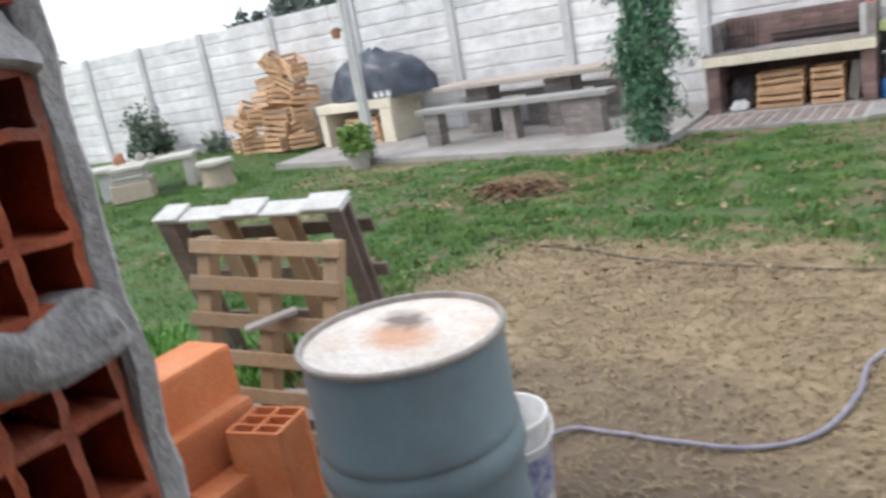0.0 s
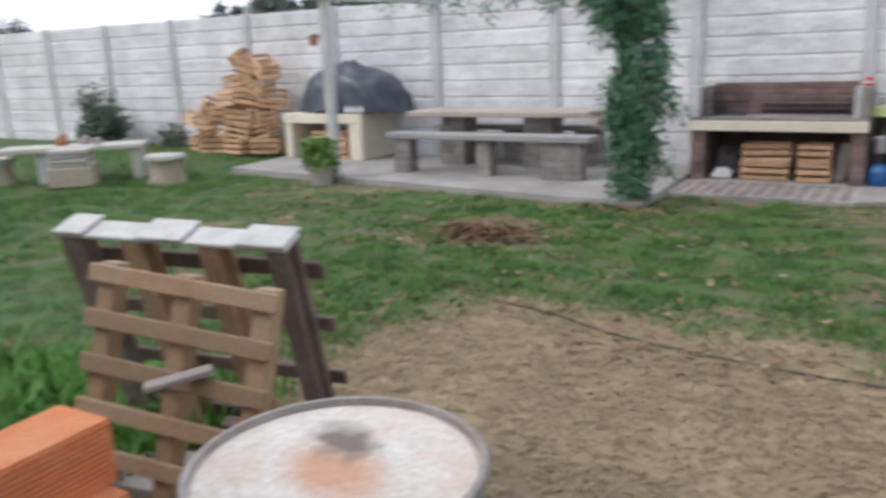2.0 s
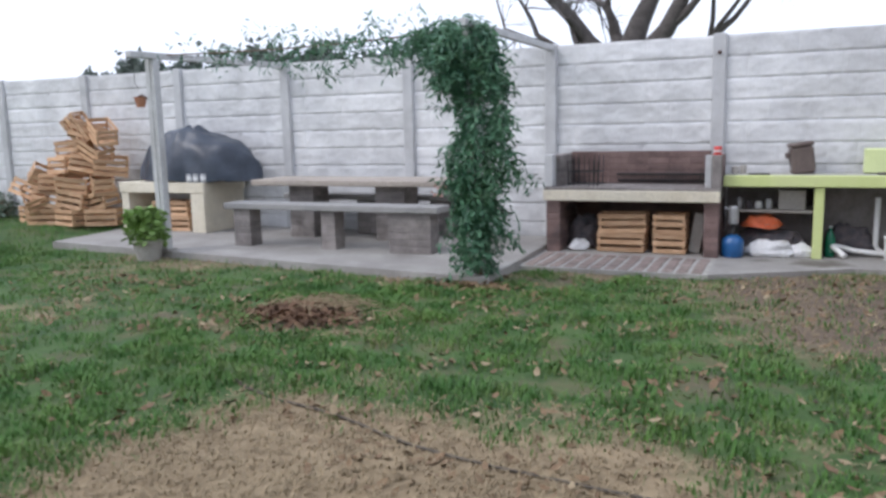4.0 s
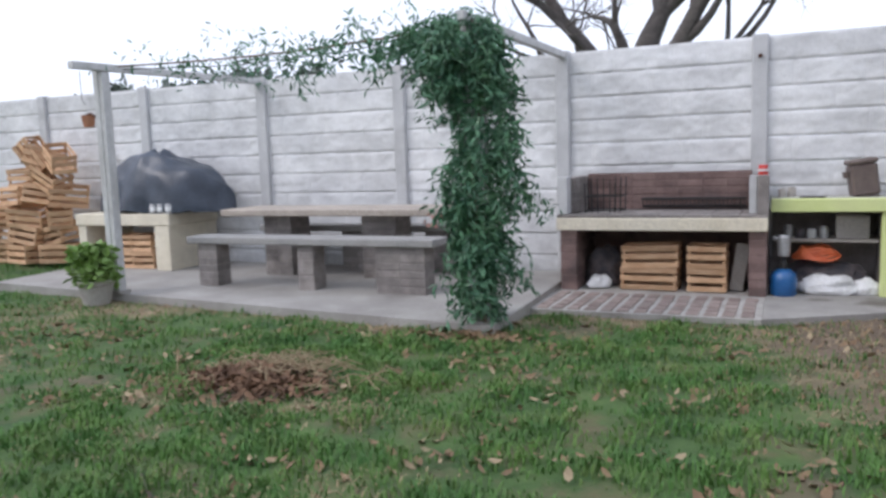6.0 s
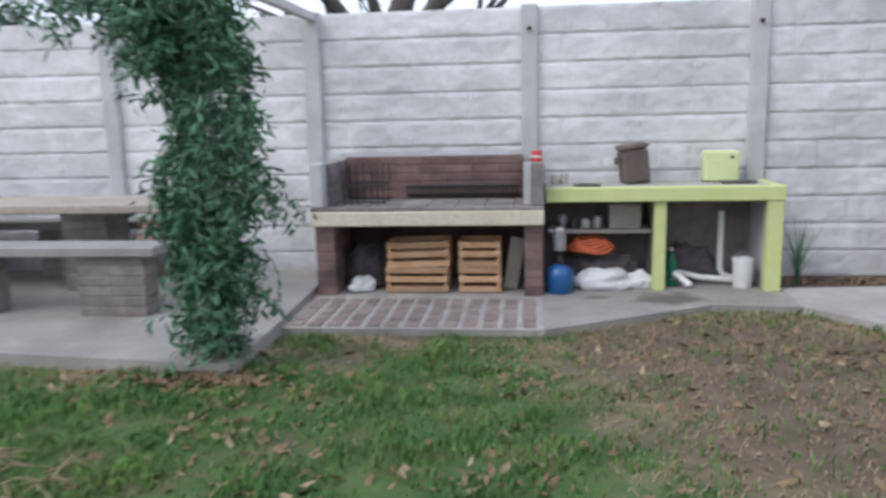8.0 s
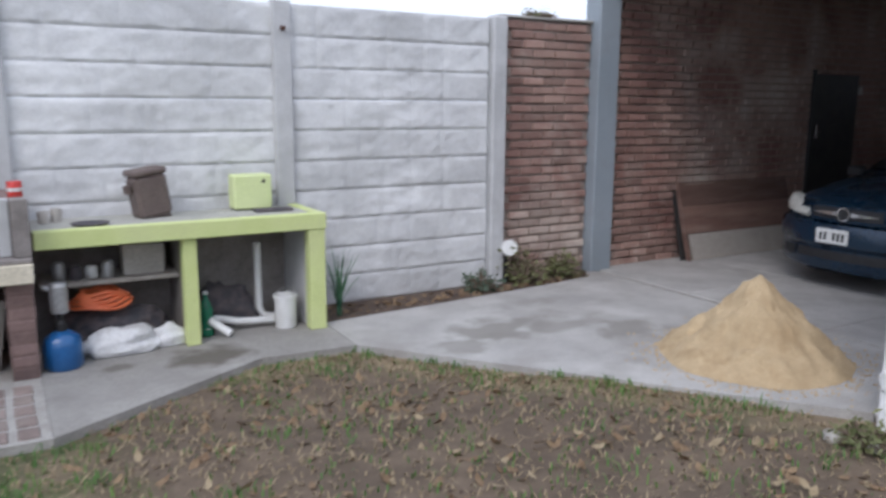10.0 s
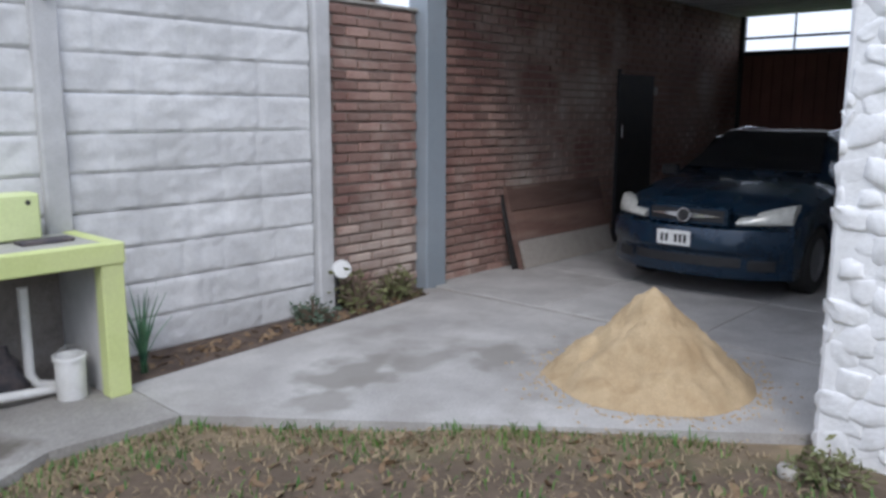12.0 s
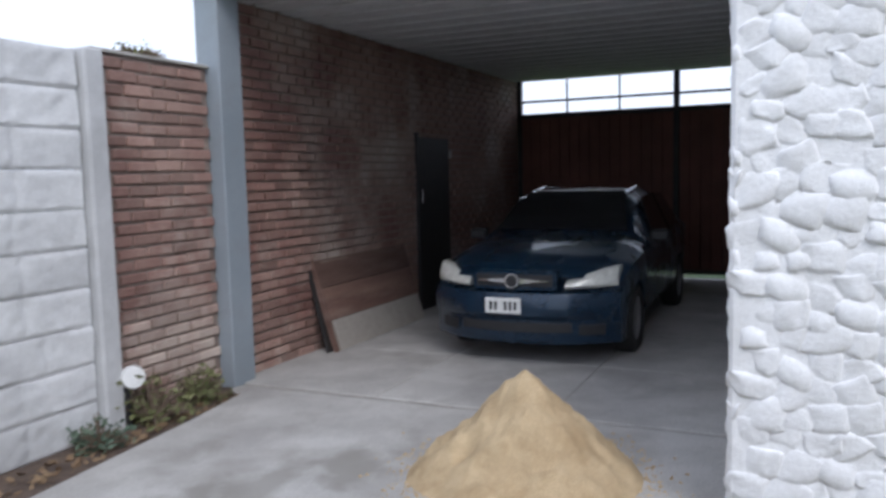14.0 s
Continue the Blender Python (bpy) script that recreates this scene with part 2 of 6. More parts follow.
M_STONE = material("whitewashed_rubble_stone", (0.80, 0.80, 0.80), (0.86, 0.86, 0.86), 0.85, 9, 45, 0.5, jitter=0.03, stain=(0.66, 0.655, 0.64), stain_scale=5, stain_amount=0.5, depth=0.008, grain=0.05)
M_BLUEGREY = material("blue_grey_paint", (0.26, 0.30, 0.33), (0.31, 0.35, 0.385), 0.6, 2, 70, 0.1, stain=(0.23, 0.25, 0.26), stain_scale=4, grain=0.05)
M_CEIL = material("grey_ceiling_planks", (0.56, 0.57, 0.59), (0.64, 0.65, 0.67), 0.6, 3, 60, 0.1)
M_GATE = material("dark_red_gate_board", (0.10, 0.035, 0.025), (0.14, 0.055, 0.04), 0.7, 3, 60, 0.2, jitter=0.1)
M_DARKIRON = material("black_iron", (0.02, 0.02, 0.022), (0.04, 0.038, 0.036), 0.6, 8, 80, 0.2, 0.3)
M_RUST = material("rusty_iron", (0.07, 0.03, 0.022), (0.12, 0.055, 0.04), 0.8, 12, 90, 0.4, 0.3)
M_LEAFDARK = material("vine_leaf", (0.026, 0.10, 0.056), (0.12, 0.27, 0.145), 0.45, 9, 40, 0.0, jitter=0.1, stain=(0.17, 0.29, 0.11), stain_scale=4, stain_amount=0.3)
M_BUSHLEAF = material("grey_green_leaf", (0.065, 0.105, 0.07), (0.12, 0.165, 0.11), 0.6, 4, 40, 0.0)
M_POTLEAF = material("bright_leaf", (0.13, 0.23, 0.05), (0.21, 0.34, 0.085), 0.5, 9, 40, 0.0)
M_STEM = material("vine_bark", (0.12, 0.085, 0.06), (0.2, 0.15, 0.11), 0.9, 20, 80, 0.5)
M_BARK = material("tree_bark", (0.07, 0.06, 0.055), (0.12, 0.105, 0.095), 0.95, 6, 30, 0.8, depth=0.02)
M_DEADLEAF = material("dead_leaf", (0.16, 0.10, 0.055), (0.27, 0.185, 0.105), 0.85, 7, 40, 0.0, stain=(0.17, 0.095, 0.05), stain_scale=9, stain_amount=0.8)
M_STRAW = material("straw_stalk", (0.24, 0.18, 0.105), (0.36, 0.285, 0.175), 0.85, 9, 40, 0.0)
M_TREEFAR = material("far_foliage", (0.10, 0.125, 0.105), (0.16, 0.19, 0.16), 0.8, 1.5, 20, 0.0)
M_CARPAINT = material("dark_blue_car_paint", (0.004, 0.020, 0.046), (0.005, 0.026, 0.056), 0.28, 3, 60, 0.0, 0.25, spec=0.5, clear=0.4)
M_CARBLACK = material("black_car_trim", (0.015, 0.015, 0.017), (0.025, 0.025, 0.027), 0.6, 9, 60, 0.1)
M_TYRE = material("tyre_rubber", (0.018, 0.018, 0.018), (0.03, 0.03, 0.03), 0.85, 9, 60, 0.2)
M_CHROME = material("chrome", (0.75, 0.76, 0.78), (0.8, 0.8, 0.82), 0.15, 9, 60, 0.0, 1.0)
M_LAMP = material("headlight_lens", (0.66, 0.66, 0.60), (0.78, 0.78, 0.72), 0.2, 18, 40, 0.1, 0.2, clear=0.8)
M_ALLOY = material("alloy_rim", (0.3, 0.3, 0.31), (0.4, 0.4, 0.41), 0.4, 9, 60, 0.0, 0.8)
M_CARGLASS = material("dark_car_glass", (0.006, 0.007, 0.009), (0.009, 0.01, 0.012), 0.08, 3, 60, 0.0, spec=0.6)
M_PLATE = material("white_plate", (0.72, 0.72, 0.70), (0.78, 0.78, 0.76), 0.5, 9, 60, 0.0)
M_INK = material("dark_print", (0.02, 0.02, 0.02), (0.04, 0.04, 0.04), 0.6, 9, 60, 0.0)
M_BROWNBAG = material("brown_plastic", (0.115, 0.085, 0.075), (0.15, 0.115, 0.10), 0.6, 6, 60, 0.15)
M_BLUEGAS = material("blue_enamel", (0.01, 0.09, 0.26), (0.02, 0.12, 0.32), 0.35, 5, 60, 0.0, clear=0.3)
M_GREYMETAL = material("dull_grey_metal", (0.35, 0.35, 0.35), (0.48, 0.48, 0.48), 0.45, 9, 60, 0.1, 0.5)
M_ORANGE = material("orange_hose", (0.62, 0.13, 0.045), (0.72, 0.18, 0.07), 0.5, 9, 60, 0.0)
M_SHEET = material("white_plastic_sheet", (0.66, 0.66, 0.66), (0.76, 0.76, 0.76), 0.5, 6, 50, 0.3, stain=(0.45, 0.43, 0.4), stain_scale=7, stain_amount=0.4, depth=0.01)
M_GREENGLASS = material("green_bottle_plastic", (0.01, 0.13, 0.07), (0.015, 0.17, 0.09), 0.2, 9, 60, 0.0)
M_CARD = material("grubby_cardboard", (0.40, 0.37, 0.33), (0.5, 0.47, 0.43), 0.85, 9, 60, 0.2)
M_RED = material("red_tin_paint", (0.5, 0.03, 0.025), (0.58, 0.05, 0.04), 0.5, 9, 60, 0.0)
M_CLOTH = material("dull_dark_cloth", (0.05, 0.05, 0.06), (0.12, 0.10, 0.10), 0.9, 12, 60, 0.4)
M_LOG = material("tree_stump", (0.34, 0.28, 0.21), (0.45, 0.385, 0.30), 0.9, 5, 50, 0.5, jitter=0.1, stain=(0.22, 0.17, 0.12), stain_scale=5)
M_WTABLE = material("chalky_board", (0.40, 0.385, 0.33), (0.52, 0.50, 0.44), 0.85, 4, 60, 0.3, stain=(0.33, 0.31, 0.27), stain_scale=4)
M_TERRA = material("terracotta", (0.33, 0.14, 0.08), (0.4, 0.19, 0.11), 0.9, 9, 60, 0.2)
M_POTGREY = material("grey_clay_pot", (0.33, 0.31, 0.28), (0.43, 0.41, 0.37), 0.9, 6, 60, 0.3, stain=(0.22, 0.2, 0.16), stain_scale=6)


def drum_lid_material():
    """White lid paint with a rust bloom in the middle."""
    mt = material("flaking_white_lid", (0.64, 0.57, 0.49), (0.76, 0.71, 0.64), 0.7, 7, 60, 0.4, stain=(0.60, 0.42, 0.29), stain_scale=5, stain_amount=0.7)
    n, l = mt.node_tree.nodes, mt.node_tree.links
    bsdf = n["Principled BSDF"]
    old = bsdf.inputs["Base Color"].links[0].from_socket
    tc = n.new("ShaderNodeTexCoord")
    for centre, size, colour, soft in (((0.01, -0.01, 0), 0.12, (0.58, 0.27, 0.13), 0.8), ((-0.085, 0.06, 0), 0.085, (0.15, 0.115, 0.09), 0.9)):
        sub = n.new("ShaderNodeVectorMath")
        sub.operation = "SUBTRACT"
        sub.inputs[1].default_value = centre
        l.new(tc.outputs["Object"], sub.inputs[0])
        sc = n.new("ShaderNodeVectorMath")
        sc.operation = "MULTIPLY"
        sc.inputs[1].default_value = (0.8, 1.2, 0)
        l.new(sub.outputs[0], sc.inputs[0])
        ln = n.new("ShaderNodeVectorMath")
        ln.operation = "LENGTH"
        l.new(sc.outputs[0], ln.inputs[0])
        ns = n.new("ShaderNodeTexNoise")
        ns.inputs["Scale"].default_value = 22
        l.new(tc.outputs["Object"], ns.inputs["Vector"])
        ad = n.new("ShaderNodeMath")
        ad.operation = "MULTIPLY_ADD"
        ad.inputs[1].default_value = 0.09
        l.new(ns.outputs["Fac"], ad.inputs[0])
        l.new(ln.outputs["Value"], ad.inputs[2])
        r = n.new("ShaderNodeMapRange")
        r.inputs[1].default_value, r.inputs[2].default_value, r.inputs[3].default_value, r.inputs[4].default_value = size * 0.55 + 0.03, size + 0.05, soft, 0
        l.new(ad.outputs[0], r.inputs[0])
        m = n.new("ShaderNodeMixRGB")
        m.inputs[2].default_value = (*colour, 1)
        l.new(r.outputs[0], m.inputs[0])
        l.new(old, m.inputs[1])
        old = m.outputs[0]
    l.new(old, bsdf.inputs["Base Color"])
    return mt


M_LID = drum_lid_material()


def blotches(mt, spots, colour):
    """Damp stains and darker patches with ragged edges at places on the ground: x, y, length, width, strength."""
    n, l = mt.node_tree.nodes, mt.node_tree.links
    bsdf = n["Principled BSDF"]
    old = bsdf.inputs["Base Color"].links[0].from_socket
    geo = n.new("ShaderNodeNewGeometry").outputs["Position"]
    ns = n.new("ShaderNodeTexNoise")
    ns.inputs["Scale"].default_value, ns.inputs["Detail"].default_value = 4.5, 6
    l.new(geo, ns.inputs["Vector"])
    for x, y, a, b, power in spots:
        sub = n.new("ShaderNodeVectorMath")
        sub.operation = "SUBTRACT"
        sub.inputs[1].default_value = (x, y, 0)
        l.new(geo, sub.inputs[0])
        sc = n.new("ShaderNodeVectorMath")
        sc.operation = "MULTIPLY"
        sc.inputs[1].default_value = (1 / a, 1 / b, 0)
        l.new(sub.outputs[0], sc.inputs[0])
        ln = n.new("ShaderNodeVectorMath")
        ln.operation = "LENGTH"
        l.new(sc.outputs[0], ln.inputs[0])
        ad = n.new("ShaderNodeMath")
        ad.operation = "MULTIPLY_ADD"
        ad.inputs[1].default_value = 2.2
        l.new(ns.outputs["Fac"], ad.inputs[0])
        l.new(ln.outputs["Value"], ad.inputs[2])
        r = n.new("ShaderNodeMapRange")
        r.inputs[1].default_value, r.inputs[2].default_value, r.inputs[3].default_value, r.inputs[4].default_value = 1.55, 2.05, power, 0
        l.new(ad.outputs[0], r.inputs[0])
        m = n.new("ShaderNodeMixRGB")
        m.inputs[2].default_value = (*colour, 1)
        l.new(r.outputs[0], m.inputs[0])
        l.new(old, m.inputs[1])
        old = m.outputs[0]
    l.new(old, bsdf.inputs["Base Color"])


# The 0.9 m driveway patch is a darker ring round the sand heap.
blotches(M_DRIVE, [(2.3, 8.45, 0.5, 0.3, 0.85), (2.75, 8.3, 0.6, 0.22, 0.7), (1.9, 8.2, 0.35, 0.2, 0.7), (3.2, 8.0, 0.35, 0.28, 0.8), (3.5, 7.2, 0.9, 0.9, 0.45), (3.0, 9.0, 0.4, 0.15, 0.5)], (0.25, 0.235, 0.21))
blotches(M_SLAB, [(0.33, 8.86, 0.34, 0.26, 0.95), (-0.25, 8.9, 0.18, 0.09, 0.7)], (0.13, 0.115, 0.095))


def smoothstep(a, b, x):
    t = min(max((x - a) / (b - a), 0), 1)
    return t * t * (3 - 2 * t)


def lawn(x, y):
    """How dry (straw) and how bare (soil) the lawn is at a place."""
    w = noise.noise(Vector((x * 0.7, y * 0.7, 3))) * 0.7 + noise.noise(Vector((x * 2.1, y * 2.1, 7))) * 0.35
    edge = 3.55 + 0.25 * smoothstep(-2.2, -1, x) - 0.7 * smoothstep(-1.2, 0.4, x)
    dry = smoothstep(0.5, -0.5, y - edge + w * 0.9) * smoothstep(-3.1, -2.3, x + w * 0.4 + 0.05 * y)
    bare = smoothstep(-1.4, 0.4, x + 0.45 * (y - 6.6) + w * 0.9) * smoothstep(4.2, 5.6, y + w)
    verge = smoothstep(0.55, 0.15, (8.58 - (x - 1.254) * 1.278 - y) * 0.616) * smoothstep(0.8, 1.3, x) + smoothstep(0.3, 0.1, 8.5 - y) * smoothstep(0.2, 0.5, x)
    bare *= 1 - 0.4 * min(verge, 1)
    near = smoothstep(1.9, 0.6, y + 0.4 * x + w * 0.7) * smoothstep(-2.6, -1.4, x)
    heap = smoothstep(0.75, 0.25, math.hypot((x + 3.5) / 1.0, (y - 5.25) / 0.75) + w * 0.25)
    mid = 0.75 * smoothstep(0.0, 0.6, w) * smoothstep(-9, -6, x) * max(smoothstep(3.6, 4.6, y), smoothstep(-3.2, -2.6, x))
    front = 0.6 * smoothstep(6.3, 7.2, y + w * 0.5) * smoothstep(-8.2, -7.2, x) * smoothstep(-2.4, -3.2, x)
    return max(dry, bare * 0.6, mid, front * 0.7, 0.6 * min(verge, 1)), max(bare * 0.68, near * 0.55, heap * 1.0, front * 0.55, 0.55 * smoothstep(0.15, 0.7, noise.noise(Vector((x * 1.3, y * 1.3, 21))) + 0.4 * w) * smoothstep(-9, -6, x) * smoothstep(3.2, 4.2, y))


def ground_height(x, y):
    h = 0.09 * smoothstep(-9.3, -11.0, x) * smoothstep(4.0, 8.0, y)
    h += 0.012 * noise.noise(Vector((x * 1.7, y * 1.7, 0))) + 0.008 * noise.noise(Vector((x * 6, y * 6, 4)))
    h += 0.07 * smoothstep(0.6, 0.1, math.hypot((x + 3.5) / 1.1, (y - 5.3) / 0.7))
    k = max(smoothstep(7.3, 7.8, y) * smoothstep(-9.4, -9.0, x), smoothstep(2.6, 3.0, x))
    return h * (1 - k) - 0.03 * k


def ground_material():
    mt = material("lawn_soil", (0.026, 0.068, 0.014), (0.072, 0.128, 0.032), 0.95, 2.4, 22, 0.55, stain=(0.125, 0.10, 0.055), stain_scale=2.6, stain_amount=0.9, depth=0.02)
    n, l = mt.node_tree.nodes, mt.node_tree.links
    bsdf = n["Principled BSDF"]
    col = bsdf.inputs["Base Color"].links[0].from_socket
    geo = n.new("ShaderNodeNewGeometry")
    for attr, c1, c2, scale in (("dry", (0.20, 0.148, 0.086), (0.345, 0.265, 0.16), 3.2), ("bare", (0.078, 0.056, 0.039), (0.165, 0.122, 0.084), 3.0)):
        at = n.new("ShaderNodeAttribute")
        at.attribute_name = attr
        ns = n.new("ShaderNodeTexNoise")
        ns.inputs["Scale"].default_value, ns.inputs["Detail"].default_value, ns.inputs["Roughness"].default_value = scale, 8, 0.7
        l.new(geo.outputs["Position"], ns.inputs["Vector"])
        m1 = n.new("ShaderNodeMixRGB")
        m1.inputs[1].default_value, m1.inputs[2].default_value = (*c1, 1), (*c2, 1)
        r0 = n.new("ShaderNodeMapRange")
        r0.inputs[1].default_value, r0.inputs[2].default_value = 0.35, 0.65
        l.new(ns.outputs["Fac"], r0.inputs[0])
        l.new(r0.outputs[0], m1.inputs[0])
        sm = n.new("ShaderNodeMath")
        sm.operation = "MULTIPLY_ADD"
        sm.inputs[1].default_value = 1.0
        l.new(at.outputs["Fac"], sm.inputs[0])
        l.new(ns.outputs["Fac"], sm.inputs[2])
        r = n.new("ShaderNodeMapRange")
        r.inputs[1].default_value, r.inputs[2].default_value = 0.72, 1.12
        l.new(sm.outputs[0], r.inputs[0])
        m2 = n.new("ShaderNodeMixRGB")
        l.new(r.outputs[0], m2.inputs[0])
        l.new(col, m2.inputs[1])
        l.new(m1.outputs[0], m2.inputs[2])
        col = m2.outputs[0]
    l.new(col, bsdf.inputs["Base Color"])
    return mt


def open_lawn(x, y):
    """Whether a place is lawn, not paving."""
    if x < -9.1:
        return y < 9.6
    if x < -2.6:
        return y < 7.55 - (x + 9.1) * 0.1
    if x < -0.7:
        return y < 7.9
    if x < 0.6:
        return y < 7.92 + (x + 0.7) * 0.57
    if x < 1.25:
        return y < 8.6
    return y < 8.58 - (x - 1.254) * 1.278


# ---- ground ----
def axis(lo, hi, step, far):
    out, d = list(np.arange(lo, hi + 1e-6, step)), step
    a, b = lo, hi
    while b < far:
        d *= 1.5
        a, b = a - d, b + d
        out = [a, *out, b]
    return out


def build_ground():
    xs, ys = axis(-12, 4, 0.1, 400), axis(-2, 10, 0.1, 400)
    verts = [(x, y, ground_height(x, y)) for y in ys for x in xs]
    w = len(xs)
    faces = [(j * w + i, j * w + i + 1, (j + 1) * w + i + 1, (j + 1) * w + i) for j in range(len(ys) - 1) for i in range(w - 1)]
    me = bpy.data.meshes.new("ground")
    me.from_pydata(verts, [], faces)
    for k, name in enumerate(("dry", "bare")):
        at = me.attributes.new(name, "FLOAT", "POINT")
        at.data.foreach_set("value", [lawn(x, y)[k] if -14 < x < 6 and -3 < y < 11 else 0.0 for x, y, z in verts])
    me.polygons.foreach_set("use_smooth", [True] * len(faces))
    return solo("ground", me, ground_material(), "patchy lawn of green grass, dry straw and bare earth", "lawn", "structure")


build_ground()

# concrete terrace, paths, driveway
solo("terrace_slab", prism([(-9.1, 7.6), (-6.9, 7.36), (-2.56, 6.9), (-2.66, 9.75), (-9.3, 9.75)], -0.1, 0.08), M_SLAB, "raised grey concrete terrace slab beside the lawn", "terrace", "structure")
solo("path", prism([(-0.7, 7.92), (0.18, 8.42), (0.6, 8.66), (1.25, 8.61), (1.27, 9.24), (1.27, 9.75), (-0.7, 9.75)], -0.1, 0.024), M_SLAB, "grey concrete path along the worktops", "path", "structure")
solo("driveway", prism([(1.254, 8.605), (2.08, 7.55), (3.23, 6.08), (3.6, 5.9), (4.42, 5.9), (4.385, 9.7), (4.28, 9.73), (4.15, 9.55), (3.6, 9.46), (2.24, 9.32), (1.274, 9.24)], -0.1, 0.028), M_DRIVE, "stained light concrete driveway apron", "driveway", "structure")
solo("flower_bed", roughen(prism([(1.28, 9.25), (2.24, 9.33), (3.6, 9.47), (4.15, 9.56), (4.34, 9.72), (4.34, 9.9), (1.28, 9.78)], -0.1, 0.015), 0.006, 0.2), M_SOIL, "narrow bed of dark soil under the wall", "flower bed", "structure")
floor = thing("floor", 4.46, 5.9, 0, label="pale concrete slab floor of the carport", category="floor", kind="structure")
part("screed", bx(0, 7.1, 0, 4.0, -0.1, 0.018, bevel=0), M_MORTAR, floor)

# paved apron in front of the barbecue
apron = thing("paved_apron", -2.63, 7.93, 0, label="apron of brown pavers in pale mortar before the barbecue", category="paving", kind="structure")
part("mortar_bed", prism([(0.03, 0), (1.928, 0), (1.928, 1.8), (-0.02, 1.8)], -0.1, 0.02), M_MORTAR, apron)
pav = bpy.data.meshes.new("paver")
pb = bx(-0.050, 0.050, -0.065, 0.065, 0, 0.03, bevel=0.006)
pb.to_mesh(pav), pb.free()
for i in range(13):
    for j in range(5):
        part("paver", pav, M_PAVER, apron, at=pose(0.12 + i * 0.142 + random.uniform(-0.005, 0.005), 0.11 + j * 0.175, 0.0005 + random.uniform(0, 0.003), 0, 0, random.uniform(-2, 2)))

# ---- precast concrete wall ----
WALL_Y, POST0, BAY, PANEL = 9.8, -0.80, 1.975, 0.244


def panel_mesh(seed):
    bm = bmesh.new()
    nx, nz, w = 90, 14, BAY - 0.1
    rnd = random.Random(seed)
    cuts = sorted((k + rnd.uniform(-0.45, 0.45)) / 5 * w for k in range(1, 5))
    grid = []
    for j in range(nz + 1):
        row = []
        for i in range(nx + 1):
            x, z = i / nx * w, (j / nz) ** 1.25 * (PANEL - 0.003)
            lip = 0.35 + 0.65 * min(z / 0.02, 1)
            ease = min(z / 0.02, (PANEL - 0.003 - z) / 0.004, 1)
            d = 0.018 * lip * (0.6 + 0.4 * ease)
            d -= 0.009 * max(0, 1 - min(abs(x - c) for c in cuts) / 0.03) * ease
            d += (0.010 * noise.noise(Vector((x * 5 + seed * 9, z * 8, seed))) + 0.006 * noise.noise(Vector((x * 15, z * 17, seed * 5)))) * ease
            row.append(bm.verts.new((x - w / 2, -d, z)))
        grid.append(row)
    for j in range(nz):
        for i in range(nx):
            bm.faces.new((grid[j][i], grid[j][i + 1], grid[j + 1][i + 1], grid[j + 1][i]))
    back = [bm.verts.new((x, 0.04, z)) for x, z in ((-w / 2, 0), (w / 2, 0), (w / 2, PANEL - 0.003), (-w / 2, PANEL - 0.003))]
    bm.faces.new(back[::-1])
    bm.faces.new((*[v for v in grid[0]][::-1], back[0], back[1]))
    bm.faces.new((*grid[-1], back[2], back[3]))
    bm.faces.new((*[r[0] for r in grid], back[3], back[0]))
    bm.faces.new((*[r[-1] for r in grid][::-1], back[1], back[2]))
    return mesh_of(bm, "panel", 40)


panels = [panel_mesh(s) for s in range(5)]
wall_n = thing("wall_north", POST0, WALL_Y, 0, label="tall boundary wall of precast grey concrete panels and posts", category="wall", kind="structure")
pm = bpy.data.meshes.new("post")
bm = bx(-0.075, 0.075, -0.06, 0.08, -0.1, 2.46, bevel=0.012)
bm.to_mesh(pm), bm.free()
for k in range(-20, 3):
    part("post", pm, M_POST, wall_n, at=pose(k * BAY + (0.05 if k == 2 else 0), 0, 0))
    if k < 2:
        for j in range(10):
            part("panel", random.choice(panels), M_PANEL, wall_n, at=pose((k + 0.5) * BAY, 0.01, j * PANEL + 0.004))
for k in (0, 1):
    bm = rd((0, -0.062, 0), (0, -0.10, 0), 0.022, 0.016)
    part("bolt", bm, M_RUST, wall_n, at=pose(k * BAY, 0, 2.25))

# ---- carport ----
pillar = solo("pillar", bx(4.35, 4.61, 9.74, 9.96, 0, 3.06, bevel=0.008), M_BLUEGREY, "blue-grey painted steel-edged carport pillar", "pillar", "structure")
ceil = bmesh.new()
box(ceil, 4.3, 11.7, 5.6, 10.1, 3.12, 3.25)
for i in range(22):
    box(ceil, 4.32 + i * 0.33, 4.585 + i * 0.33, 5.7, 10.0, 3.04, 3.13, 0.01)
solo("ceiling", ceil, M_CEIL, "grey slatted carport ceiling", "ceiling", "structure")
solo("wall_south", bx(3.56, 11.6, 5.55, 5.85, 0, 3.12), M_STONE, "plain house wall closing the carport", "wall", "structure")

gate = thing("gate", 11.45, 7.9, 0.0, label="closed dark red boarded driveway gate with an open band above", category="gate")
for y0, y1, z0 in ((-2.0, -0.5, 0.09), (-0.42, 1.9, 0.02)):
    leaf = part("leaf_frame", bx(-0.02, 0.02, y0, y1, z0, z0 + 0.06), M_DARKIRON, gate)
    part("top_rail", bx(-0.025, 0.025, y0, y1, 2.46, 2.53), M_DARKIRON, gate)
    part("backing", bx(0.016, 0.022, y0, y1, z0 + 0.06, 2.46, bevel=0), M_GATE, gate)
    nb = int((y1 - y0) / 0.15)
    for i in range(nb):
        w = (y1 - y0) / nb
        part("board", bx(-0.015, 0.015, y0 + i * w + 0.002, y0 + (i + 1) * w - 0.002, z0 + 0.06, 2.46, bevel=0.004), M_GATE, gate)
